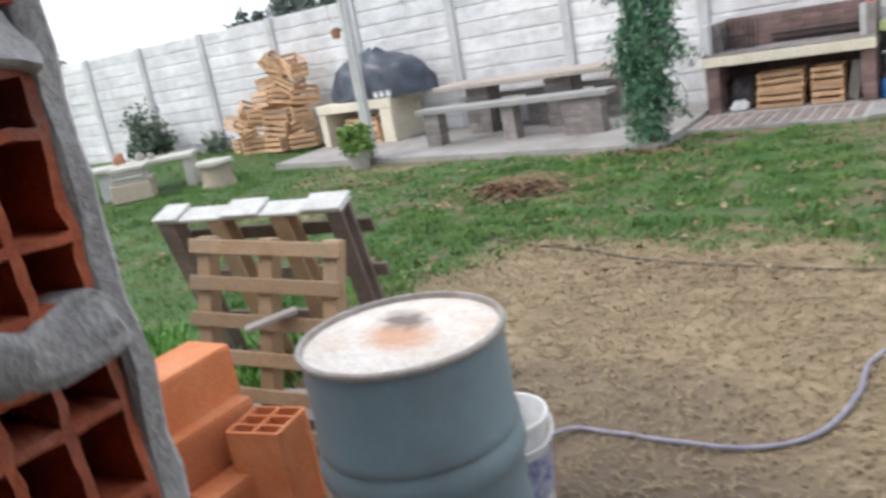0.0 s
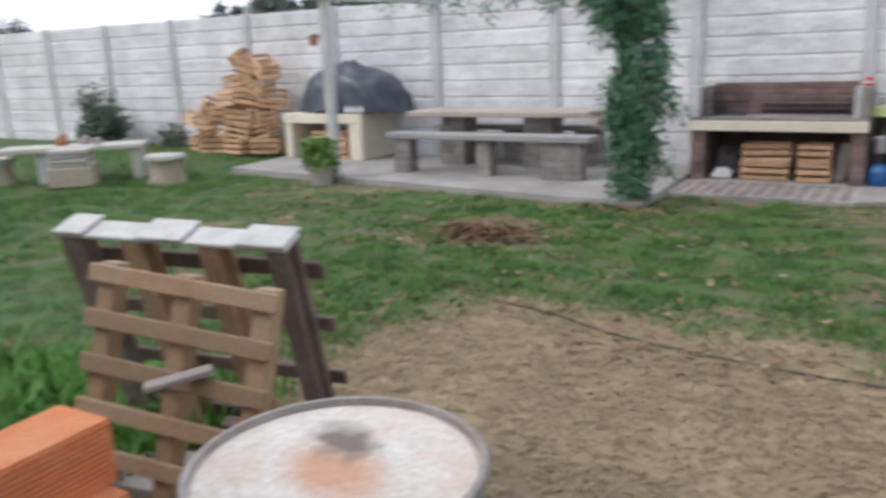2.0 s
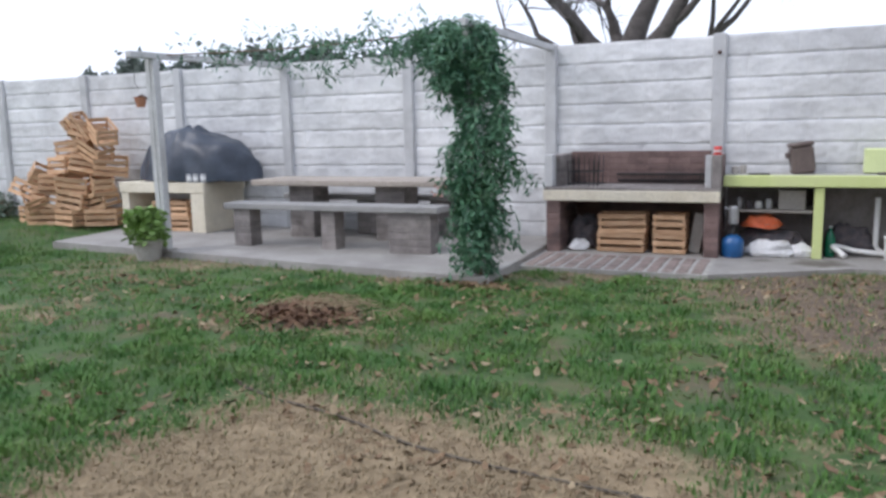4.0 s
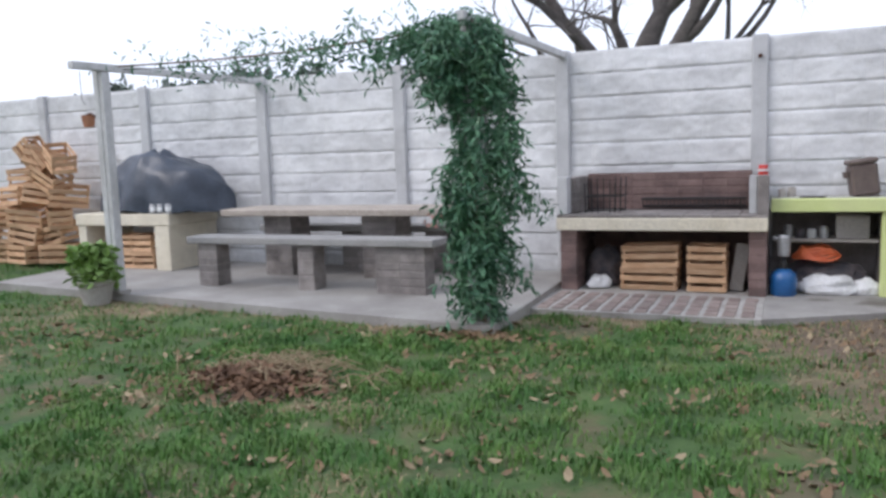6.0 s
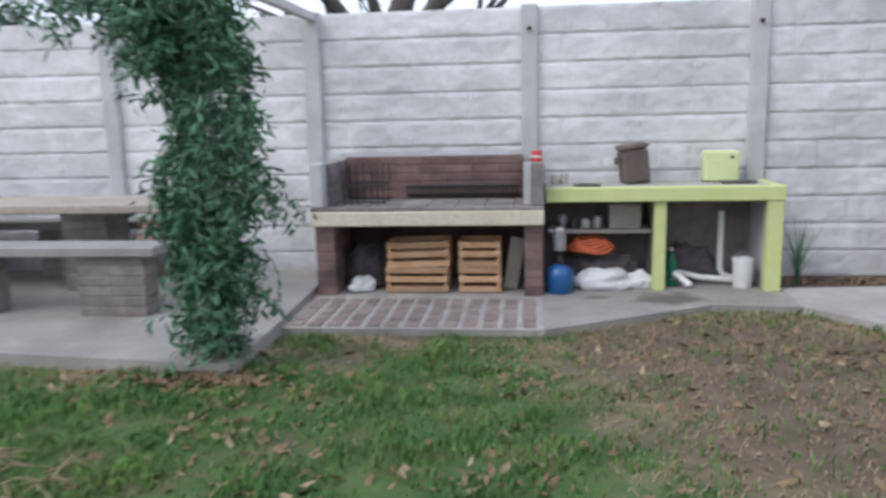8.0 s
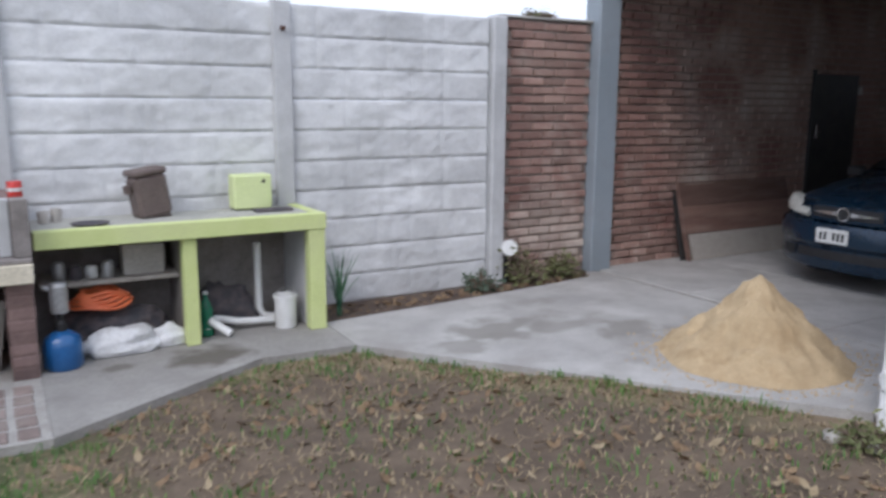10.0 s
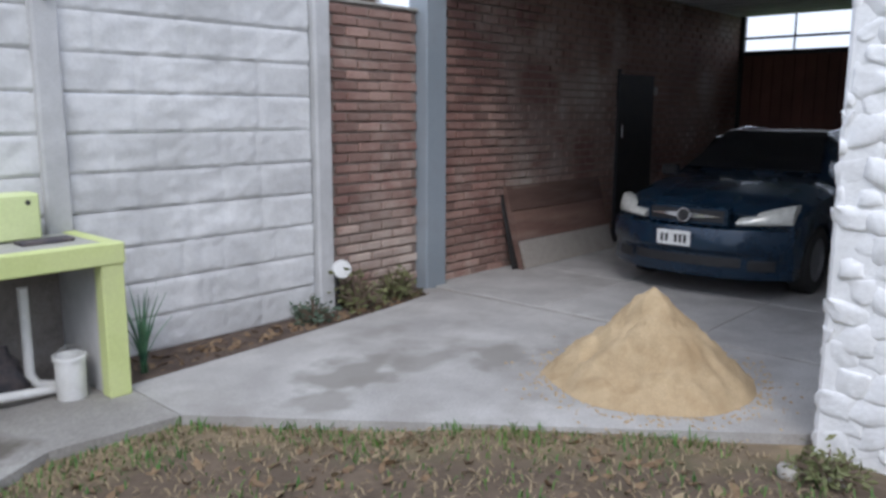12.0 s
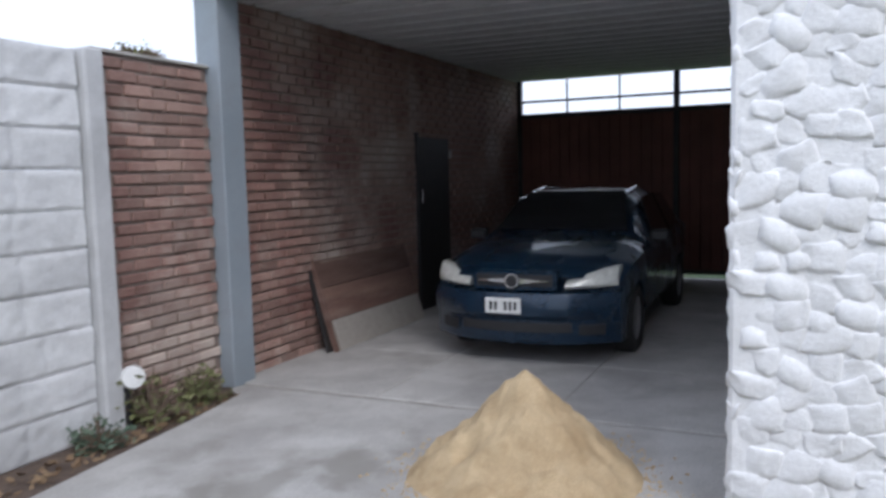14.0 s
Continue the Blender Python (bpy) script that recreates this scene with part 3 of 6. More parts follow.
for y in (-2.03, -0.46, 1.93):
    part("gate_post", bx(-0.05, 0.05, y - 0.04, y + 0.04, 0, 3.06), M_DARKIRON, gate)
part("upper_rail", bx(-0.02, 0.02, -2.0, 1.9, 2.70, 2.735), M_DARKIRON, gate)
for y in (-1.3, 0.35, 1.15):
    part("upright", bx(-0.012, 0.012, y, y + 0.025, 2.53, 3.06), M_DARKIRON, gate)

# house wall of whitewashed rubble beside the carport
stone_wall = thing("wall_stone", 3.15, 6.02, 0, label="thick house wall of bulging white-painted rubble stone", category="wall", kind="structure")
part("wall_core", bx(-0.009, 0.45, -6.9, 0.004, -0.1, 3.3, bevel=0.02), M_STONE, stone_wall)


def stone_mesh(seed, w, h, deep=0.036):
    """A rounded rubble stone, thickly painted over."""
    bm = bmesh.new()
    bmesh.ops.create_icosphere(bm, subdivisions=3, radius=1)
    for v in bm.verts:
        c = v.co
        n2 = Vector([math.copysign(abs(a) ** 0.72, a) for a in c])
        n2 += noise.noise_vector(c * 1.1 + Vector((seed * 7, 0, 0))) * 0.42 + noise.noise_vector(c * 3.2 + Vector((seed * 3, 0, 0))) * 0.10
        v.co = Vector((n2.x * deep, n2.y * w / 2, n2.z * h / 2))
    return mesh_of(bm, "stone", 180)


stones = [stone_mesh(s, random.uniform(0.14, 0.23), random.uniform(0.10, 0.17)) for s in range(14)]
for j in range(30):
    y = 0.012 - (j % 2) * 0.05
    while y > -1.35:
        part("stone", random.choice(stones), M_STONE, stone_wall, at=pose(0.016 + random.uniform(-0.008, 0.006), y - 0.11, 0.04 + j * 0.108 + random.uniform(-0.03, 0.03), random.uniform(-28, 28), 0, random.uniform(-4, 4)))
        y -= random.uniform(0.10, 0.155)
    for i in range(3):
        part("stone", random.choice(stones), M_STONE, stone_wall, at=pose(0.09 + i * 0.14, -0.024 + random.uniform(-0.006, 0.006), 0.05 + j * 0.108 + random.uniform(-0.02, 0.02), random.uniform(-10, 10), 0, 90 + random.uniform(-5, 5)))

# ---- unfinished wall at the start: hollow clay blocks with mortar ----
JAMB_Z = -0.13
jamb = thing("wall_unfinished", -0.33, -1.042, 0, label="unfinished hollow red clay block wall with smeared grey mortar", category="wall", kind="structure")


def cell_block(xs, zs, solid, y0, y1, cuts=1):
    """One closed mesh: the solid squares of a grid in x and z, drawn out along y."""
    bm = bmesh.new()
    ys = [y0 + (y1 - y0) * k / cuts for k in range(cuts + 1)]
    verts = {}

    def vert(i, j, k):
        if (i, j, k) not in verts:
            verts[i, j, k] = bm.verts.new((xs[i], ys[k], zs[j]))
        return verts[i, j, k]

    def filled(i, j):
        return 0 <= i < len(xs) - 1 and 0 <= j < len(zs) - 1 and solid(i, j)

    for i in range(len(xs) - 1):
        for j in range(len(zs) - 1):
            if not filled(i, j):
                continue
            for k in (0, cuts):
                bm.faces.new([vert(*c, k) for c in ((i, j), (i + 1, j), (i + 1, j + 1), (i, j + 1))])
            for (di, dj), (a, b) in (((-1, 0), ((i, j), (i, j + 1))), ((1, 0), ((i + 1, j), (i + 1, j + 1))), ((0, -1), ((i, j), (i + 1, j))), ((0, 1), ((i, j + 1), (i + 1, j + 1)))):
                if not filled(i + di, j + dj):
                    for k in range(cuts):
                        bm.faces.new((vert(*a, k), vert(*b, k), vert(*b, k + 1), vert(*a, k + 1)))
    return bm


def fine_axis(cuts_at, wall, n):
    """Grid lines with thin walls at the given places and n lines in each cell; and which intervals are wall."""
    out, kind = [], []
    for a, b in zip(cuts_at, cuts_at[1:]):
        out += [a, a + wall]
        kind += [True]
        for k in range(1, n):
            out.append(a + wall + (b - a - wall) * k / n)
            kind.append(False)
        kind.append(False)
    out += [cuts_at[-1], cuts_at[-1] + wall]
    kind.append(True)
    return out, kind


z = JAMB_Z
while z < 2.6:
    gx, kx = fine_axis([-0.205, -0.162, -0.118, -0.074, -0.030], 0.008, 4)
    gz, kz = fine_axis([z, z + 0.045, z + 0.115, z + 0.155], 0.008, 4)
    bm = cell_block(gx, gz, lambda i, j: kx[i] or kz[j], 0, 0.30, 6)
    bmesh.ops.transform(bm, matrix=Matrix(((0, -1, 0, 0), (1, 0, 0, 0), (0, 0, 1, 0), (0, 0, 0, 1))), verts=bm.verts)
    part("clay_block", roughen(bm, 0.004, 0.02, z), M_CLAYDARK, jamb)
    mo = bmesh.new()
    box(mo, -0.33, 0.006, -0.205, -0.018, z + 0.160, z + 0.203, 0.006)
    bmesh.ops.subdivide_edges(mo, edges=mo.edges[:], cuts=11, use_grid_fill=True)
    roughen(mo, 0.016, 0.05, z + 3)
    part("mortar_joint", roughen(mo, 0.007, 0.02, z + 5), M_SMEAR, jamb, smooth=60)
    z += 0.2
coat = bx(-4.2, 0.004, -0.022, 0.0, 0, 2.62, bevel=0.004)
bmesh.ops.bisect_plane(coat, geom=coat.verts[:] + coat.edges[:] + coat.faces[:], plane_co=(-0.1, 0, 0), plane_no=(1, 0, 0))
bmesh.ops.subdivide_edges(coat, edges=[e for e in coat.edges if e.calc_length() > 1 and abs(e.verts[0].co.x - e.verts[1].co.x) < 0.1], cuts=90, use_grid_fill=True)
part("render_coat", roughen(roughen(coat, 0.009, 0.07), 0.004, 0.02), M_SMEAR, jamb)
part("wall_body", bx(-4.2, -0.34, -0.205, -0.036, 0, 2.62, bevel=0), M_CLAY, jamb)
# Three unseen walls and a ceiling, added to keep daylight off the block holes.
solo("wall_room_back", bx(-4.6, 3.3, -4.2, -4.0, 0, 2.62), M_SMEAR, "unseen rendered back wall added to shade the block wall", "wall", "structure")
solo("wall_room_west", bx(-4.6, -4.4, -3.99, -1.05, 0, 2.62), M_SMEAR, "unseen rendered side wall added to shade the block wall", "wall", "structure")
solo("wall_room_east", bx(3.31, 3.5, -4.2, -1.0, 0, 2.62), M_SMEAR, "unseen rendered side wall added to shade the block wall", "wall", "structure")
solo("ceiling_room", bx(-4.6, 3.5, -4.2, -1.0, 2.63, 2.75), M_SMEAR, "unseen concrete ceiling added to shade the block wall", "ceiling", "structure")
solo("wall_back", bx(0.75, 3.3, -1.26, -1.04, 0, 2.62), M_SMEAR, "plain rendered wall of the unfinished room", "wall", "structure")


# ---- masonry piers ----
brick_meshes = {}


def brick_mesh(w, d, h):
    key = (round(w, 3), round(d, 3), round(h, 3))
    if key not in brick_meshes:
        brick_meshes[key] = mesh_of(bx(-w / 2, w / 2, -d / 2, d / 2, 0, h, bevel=0.005), "brick")
    return brick_meshes[key]


def pier(parent, x0, x1, y0, y1, z0, z1, mat, course=0.075, joint=None):
    """A pier of laid bricks round a mortar core."""
    part("mortar", bx(x0 + 0.008, x1 - 0.008, y0 + 0.008, y1 - 0.008, z0, z1, bevel=0), joint or M_GREYBRICK, parent)
    n = max(1, round((z1 - z0) / course))
    c = (z1 - z0) / n
    for j in range(n):
        nx = max(1, round((x1 - x0) / 0.24))
        ny = max(1, round((y1 - y0) / 0.24))
        w, d = (x1 - x0) / nx, (y1 - y0) / ny
        for i in range(nx):
            for k in range(ny):
                part("brick", brick_mesh(w - 0.008, d - 0.008, c - 0.012), mat, parent,
                     at=pose(x0 + (i + 0.5) * w + random.uniform(-0.003, 0.003), y0 + (k + 0.5) * d + random.uniform(-0.003, 0.003), z0 + j * c + 0.006))


# ---- barbecue ----
bbq = thing("barbecue", -1.65, 9.3, 0.02, label="brown brick barbecue with a cream-edged worktop", category="barbecue")
for x0, x1 in ((-0.95, -0.78), (0.80, 0.96)):
    pier(bbq, x0, x1, -0.36, 0.42, 0, 0.60, M_HEARTH, joint=M_HEARTH)
part("edge_beam", bx(-0.97, 0.965, -0.41, -0.30, 0.60, 0.72, bevel=0.008), M_CREAM, bbq, "cream plastered beam")
part("hearth_slab", bx(-0.965, 0.96, -0.30, 0.42, 0.60, 0.715), M_SLAB, bbq)
hb = mesh_of(bx(-0.118, 0.118, -0.058, 0.058, 0, 0.03, bevel=0.004), "hearth_tile")
for i in range(8):
    for j in range(6):
        part("hearth_tile", hb, M_GREYBRICK, bbq, at=pose(-0.85 + i * 0.242, -0.335 + j * 0.125, 0.721))
pier(bbq, -0.82, 0.80, 0.30, 0.42, 0.755, 1.13, M_HEARTH, joint=M_HEARTH)
pier(bbq, -0.95, -0.82, -0.20, 0.42, 0.755, 1.11, M_GREYBRICK)
part("left_post", bx(-0.965, -0.87, -0.36, -0.21, 0.755, 1.12), M_POST, bbq)
part("right_post", bx(0.87, 0.965, -0.36, -0.20, 0.755, 1.10), M_GREYBRICK, bbq)
part("right_panel", bx(0.80, 0.865, -0.30, -0.22, 0.755, 1.10), M_POST, bbq)
part("right_wing", bx(0.81, 0.95, -0.19, 0.42, 0.755, 1.09), M_HEARTH, bbq)
part("back_shade", bx(-0.78, 0.80, 0.40, 0.43, 0, 0.60, bevel=0), M_HEARTH, bbq)
basket = thing("fire_basket", -2.22, 9.25, 0.775, label="black iron fire basket with upright bars on the hearth", category="fire basket")
for x in (-0.16, -0.1, -0.04, 0.08, 0.13, 0.18):
    for y in (-0.12, 0.14):
        part("bar", rd((x, y, 0), (x * 1.05, y * 1.1, 0.34 - 0.3 * abs(x) * (y < 0)), 0.006, seg=6), M_DARKIRON, basket)
for zz in (0.02, 0.16):
    bm = bmesh.new()
    for a, b in (((-0.17, -0.13), (0.19, -0.13)), ((0.19, -0.13), (0.19, 0.15)), ((0.19, 0.15), (-0.17, 0.15)), ((-0.17, 0.15), (-0.17, -0.13))):
        rod(bm, (*a, zz), (*b, zz), 0.006, seg=6)
    part("hoop", bm, M_DARKIRON, basket)
grill = thing("grill_grate", -1.4, 9.3, 0.775, label="sooty iron grill grate leaning at the barbecue back", category="grill")
part("grate_frame", bx(-0.5, 0.5, 0.20, 0.225, 0.10, 0.125), M_DARKIRON, grill)
part("grate_frame", bx(-0.5, 0.5, 0.27, 0.29, 0.02, 0.045), M_DARKIRON, grill)
for i in range(26):
    part("rod", rd((-0.49 + i * 0.039, 0.21, 0.11), (-0.49 + i * 0.039, 0.28, 0.03), 0.005, seg=5), M_DARKIRON, grill)
part("foot", rd((0.45, 0.2, 0), (0.45, 0.2, 0.12), 0.008), M_DARKIRON, grill)
tin = thing("red_tin", -0.74, 9.16, 1.115, label="small red and white tin on the barbecue wing", category="tin")
part("can", lathe([(0, 0), (0.04, 0), (0.042, 0.005), (0.042, 0.09), (0.038, 0.095), (0, 0.095)], 20), M_RED, tin, smooth=40)
part("paper_band", lathe([(0.0425, 0.035), (0.043, 0.036), (0.043, 0.055), (0.0425, 0.056)], 20), M_WHITEPL, tin)


def crate(name, label, group, w=0.50, d=0.32, h=0.26):
    """A slatted fruit crate, open at the top."""
    c = thing(name, label=label, category="crate", group=group)
    for sx in (-1, 1):
        for sy in (-1, 1):
            part("corner_post", bx(sx * (w / 2 - 0.02) - 0.014, sx * (w / 2 - 0.02) + 0.014, sy * (d / 2 - 0.025) - 0.014, sy * (d / 2 - 0.025) + 0.014, 0, h, bevel=0.002), M_PALE, c)
    for z0 in (0.0, h * 0.40, h * 0.76):
        hh = h * 0.235
        for s in (-1, 1):
            part("slat", bx(-w / 2, w / 2, s * d / 2 - 0.004, s * d / 2 + 0.004, z0, z0 + hh, bevel=0.002), M_PALE, c)
            part("end_board", bx(s * w / 2 - 0.005, s * w / 2 + 0.005, -d / 2 + 0.006, d / 2 - 0.006, z0, z0 + hh, bevel=0.002), M_PALE, c)
    for i in range(4):
        y = -d / 2 + 0.05 + i * (d - 0.1) / 3
        part("bottom_slat", bx(-w / 2 + 0.006, w / 2 - 0.006, y - 0.034, y + 0.034, 0.004, 0.012, bevel=0.001), M_PALE, c)
    return c


proto = crate("wooden_crate", "pale slatted wooden fruit crate heaped beside the terrace", "crates in the heap")
proto.matrix_basis = pose(-10.9, 9.02, 0.09, 0, 0, 20)
heap = []
for level, spots in enumerate((((-10.35, 9.05, -12), (-9.85, 9.2, 25), (-10.5, 9.42, 5)),
                               ((-10.85, 9.05, 14), (-10.32, 9.08, -20), (-9.9, 9.25, 12), (-10.4, 9.43, 0)),
                               ((-10.75, 9.1, 35), (-10.3, 9.1, 8), (-9.85, 9.22, -15), (-10.4, 9.44, 10)),
                               ((-10.55, 9.15, -25), (-10.1, 9.15, 18), (-9.75, 9.3, 40)),
                               ((-10.35, 9.2, 12), (-9.98, 9.22, -18)),
                               ((-10.15, 9.22, 28), (-9.8, 9.25, -10)))):
    for x, y, a in spots:
        tilt = 0 if level == 0 else random.uniform(-14, 14) + (14 if level > 3 else 0)
        copy_thing(proto, pose(x, y, 0.09 + level * 0.265, random.uniform(-14, 14) * (level > 0), tilt, a + random.uniform(-25, 25) * (level > 0)))
for m in (pose(-11.25, 9.1, 0.12, 0, 58, 40), pose(-11.05, 9.0, 0.42, 20, 30, -30), pose(-10.3, 9.2, 1.5, 10, 55, 20), pose(-10.95, 9.05, 0.72, 25, 28, 60), pose(-11.3, 9.0, 0.5, -20, 20, 10), pose(-11.5, 9.35, 0.09, 0, 0, 70)):
    copy_thing(proto, m)
box_a = crate("wooden_crate", "pale slatted wooden crate with broken boards under the barbecue", "crates under the barbecue", 0.53, 0.34, 0.215)
box_a.matrix_basis = pose(-1.76, 9.22, 0.03)
copy_thing(box_a, pose(-1.745, 9.22, 0.247, 0, -1.5, 1.5))
box_b = crate("wooden_crate", "pale small slatted crate under the barbecue", "crates under the barbecue", 0.35, 0.34, 0.215)
box_b.matrix_basis = pose(-1.22, 9.22, 0.03)
copy_thing(box_b, pose(-1.22, 9.22, 0.248, 0, 0, -1))
slabs = thing("leaning_board", -0.96, 9.18, 0.03, label="grey board leaning under the barbecue", category="board")
part("board", bx(-0.07, 0.05, 0, 0.025, 0, 0.45, m=pose(0, 0, 0, 0, 9, 0)), M_GREYBOARD, slabs)


def crumple(w, d, h, seed, mat_, name, label, cat, x, y, z, rz=0):
    bm = bmesh.new()
    bmesh.ops.create_icosphere(bm, subdivisions=4, radius=1)
    for v in bm.verts:
        c = v.co.copy()
        k = 1 + 0.35 * noise.noise(c * 1.6 + Vector((seed, 0, 0))) + 0.22 * abs(noise.noise(c * 4 + Vector((0, seed, 0)))) + 0.06 * noise.noise(c * 11)
        v.co = Vector((c.x * w / 2 * k, c.y * d / 2 * k, max(c.z, -0.5) * h / 1.5 * k + h / 3))
        v.co.z = max(v.co.z, 0.002)
    return solo(name, bm, mat_, label, cat, smooth=50, at=pose(x, y, z, 0, 0, rz))


crumple(0.42, 0.3, 0.36, 3, M_CLOTH, "charcoal_sack", "crumpled dark sack of charcoal under the barbecue", "sack", -2.25, 9.35, 0.03)
crumple(0.22, 0.14, 0.12, 5, M_SHEET, "plastic_bag", "small grey crumpled plastic bag on the sack", "bag", -2.24, 9.12, 0.03, 30)

# ---- lime green worktop ----
wt = thing("garden_worktop", 0.285, 9.4, 0.024, label="lime green painted masonry worktop against the wall", category="worktop")
part("front_edge", bx(-0.955, 0.965, -0.30, -0.22, 0.755, 0.876, bevel=0.008), M_LIME, wt, "lime green front edge")
part("right_edge", bx(0.885, 0.963, -0.218, 0.33, 0.755, 0.874, bevel=0.006), M_LIME, wt)
part("top", bx(-0.955, 0.883, -0.218, 0.33, 0.765, 0.868, bevel=0.004), M_TOPGREY, wt, "dusty grey top")
part("right_leg", bx(0.83, 0.955, -0.29, -0.19, 0, 0.755, bevel=0.006), M_LIME, wt)
part("side_wall", bx(0.85, 0.95, -0.188, 0.33, 0, 0.755), M_POST, wt)
part("middle_leg", bx(-0.06, 0.035, -0.26, -0.16, 0, 0.755, bevel=0.006), M_LIME, wt)
part("middle_wall", bx(-0.05, 0.025, -0.158, 0.33, 0, 0.755), M_GREYBRICK, wt)
part("back_wall", bx(-0.955, 0.85, 0.333, 0.36, 0, 0.755), M_GREYBRICK, wt)
part("shelf", bx(-0.93, -0.055, -0.08, 0.33, 0.46, 0.49), M_GREYBOARD, wt)
carton = thing("carton", 0.02, 9.50, 0.515, label="grubby white carton on the worktop shelf", category="carton")
part("box_body", bx(-0.14, 0.13, -0.1, 0.1, 0, 0.21), M_CARD, carton)
part("flap", bx(-0.14, 0.13, -0.103, -0.1, 0.12, 0.205, bevel=0), M_CARD, carton)
for i, (x, h, mm) in enumerate(((-0.22, 0.11, M_GREYMETAL), (-0.32, 0.08, M_WHITEPL), (-0.42, 0.09, M_CLOTH), (-0.52, 0.12, M_GREYMETAL))):
    solo("jar", lathe([(0, 0), (0.04, 0), (0.042, 0.01), (0.042, h * 0.8), (0.03, h), (0, h)], 16), mm, "small dull jar on the worktop shelf", "jar", group="jars on the shelf", smooth=40, at=pose(x, 9.42 + 0.03 * (i % 2), 0.515))
coil = bmesh.new()
for k in range(5):
    r = 0.2 - 0.02 * k
    tube(coil, [(r * math.cos(a * math.tau / 30), 0.62 * r * math.sin(a * math.tau / 30), 0.015 + k * 0.021 + 0.01 * math.sin(a * 0.7 + k)) for a in range(29)], 0.013, 6)
crumple(0.74, 0.36, 0.27, 9, M_CLOTH, "cloth_bundle", "dark cloth bundle under the worktop", "bundle", -0.2, 9.5, 0.028)
solo("orange_hose_coil", coil, M_ORANGE, "coiled orange hose lying on a bundle", "hose", smooth=50, at=pose(-0.28, 9.40, 0.33, 8, 0, 0))
crumple(0.52, 0.26, 0.16, 12, M_SHEET, "plastic_sheet", "crumpled white plastic sheet under the worktop", "plastic sheet", -0.18, 9.25, 0.026)
crumple(0.22, 0.12, 0.14, 15, M_SHEET, "plastic_bag", "small white plastic bag beside the worktop leg", "bag", 0.12, 9.25, 0.026)
gas = thing("gas_bottle", -0.555, 9.08, 0.024, label="small blue camping gas bottle with a grey burner", category="gas bottle")
part("bottle", lathe([(0, 0), (0.10, 0), (0.115, 0.02), (0.118, 0.15), (0.105, 0.20), (0.06, 0.235), (0.03, 0.245), (0, 0.245)], 28), M_BLUEGAS, gas, smooth=50)
part("neck", lathe([(0, 0.245), (0.035, 0.245), (0.035, 0.29), (0.02, 0.31), (0.02, 0.36), (0, 0.36)], 16), M_DARKIRON, gas)
part("burner", lathe([(0, 0.36), (0.05, 0.36), (0.055, 0.37), (0.055, 0.53), (0.045, 0.55), (0.02, 0.555), (0, 0.555)], 20), M_GREYMETAL, gas, "grey metal burner")
part("tap", rd((0, 0, 0.5), (-0.09, -0.02, 0.53), 0.012), M_GREYMETAL, gas)
bottle = thing("green_bottle", 0.40, 9.33, 0.026, label="green plastic bottle under the worktop", category="bottle")
part("bottle_body", lathe([(0, 0), (0.045, 0), (0.05, 0.015), (0.05, 0.2), (0.03, 0.26), (0.016, 0.28), (0.016, 0.31), (0, 0.31)], 20), M_GREENGLASS, bottle, smooth=50)
part("cap", lathe([(0, 0.31), (0.018, 0.31), (0.018, 0.33), (0, 0.33)], 14), M_WHITEPL, bottle)
pipe = thing("drain_pipe", 0.84, 9.5, 0.026, label="white plastic drain pipe with elbows under the worktop", category="pipe")
part("riser", tube(bmesh.new(), [(0, 0, 0.62), (0, 0, 0.3), (0, 0, 0.12), (0.03, -0.02, 0.06), (0.12, -0.06, 0.04)], 0.028, 12), M_WHITEPL, pipe, smooth=50)
part("elbow", tube(bmesh.new(), [(0.1, -0.12, 0.04), (-0.2, -0.14, 0.07), (-0.34, -0.1, 0.10), (-0.42, -0.16, 0.12), (-0.44, -0.2, 0.05)], 0.026, 12), M_WHITEPL, pipe, smooth=50)
part("offcut", tube(bmesh.new(), [(-0.42, -0.2, 0.12), (-0.34, -0.26, 0.06), (-0.3, -0.3, 0.03)], 0.03, 12), M_WHITEPL, pipe, smooth=50)
crumple(0.5, 0.22, 0.3, 21, M_CLOTH, "rag", "crumpled dark rag lying behind the pipes", "rag", 0.56, 9.58, 0.026)


def pail(name, label, cat, r0, r1, h, x, y, z, rz=0, handle_up=True, mat_=None):
    p = thing(name, x, y, z, rz, label, cat)
    part("bucket_body", lathe([(0, 0), (r0, 0), (r0 + 0.003, 0.006), (r1 - 0.004, h - 0.03), (r1 + 0.004, h - 0.028), (r1 + 0.006, h - 0.012), (r1 + 0.004, h), (r1 - 0.004, h), (r1 - 0.008, h - 0.02), (r0 - 0.004, 0.01), (0, 0.01)], 32), mat_ or M_WHITEPL, p, smooth=40)
    pts = []
    for k in range(17):
        a = math.pi * k / 16
        pts.append((r1 * 1.03 * math.cos(a), 0, h - 0.03 + r1 * 0.95 * math.sin(a)) if handle_up else (r1 * 1.05 * math.cos(a), -r1 * 1.1 * math.sin(a), h - 0.03 - 0.05 * math.sin(a)))
    part("handle", tube(bmesh.new(), pts, 0.004 if handle_up else 0.007, 6), M_GREYMETAL if handle_up else M_WHITEPL, p, smooth=60)
    return p


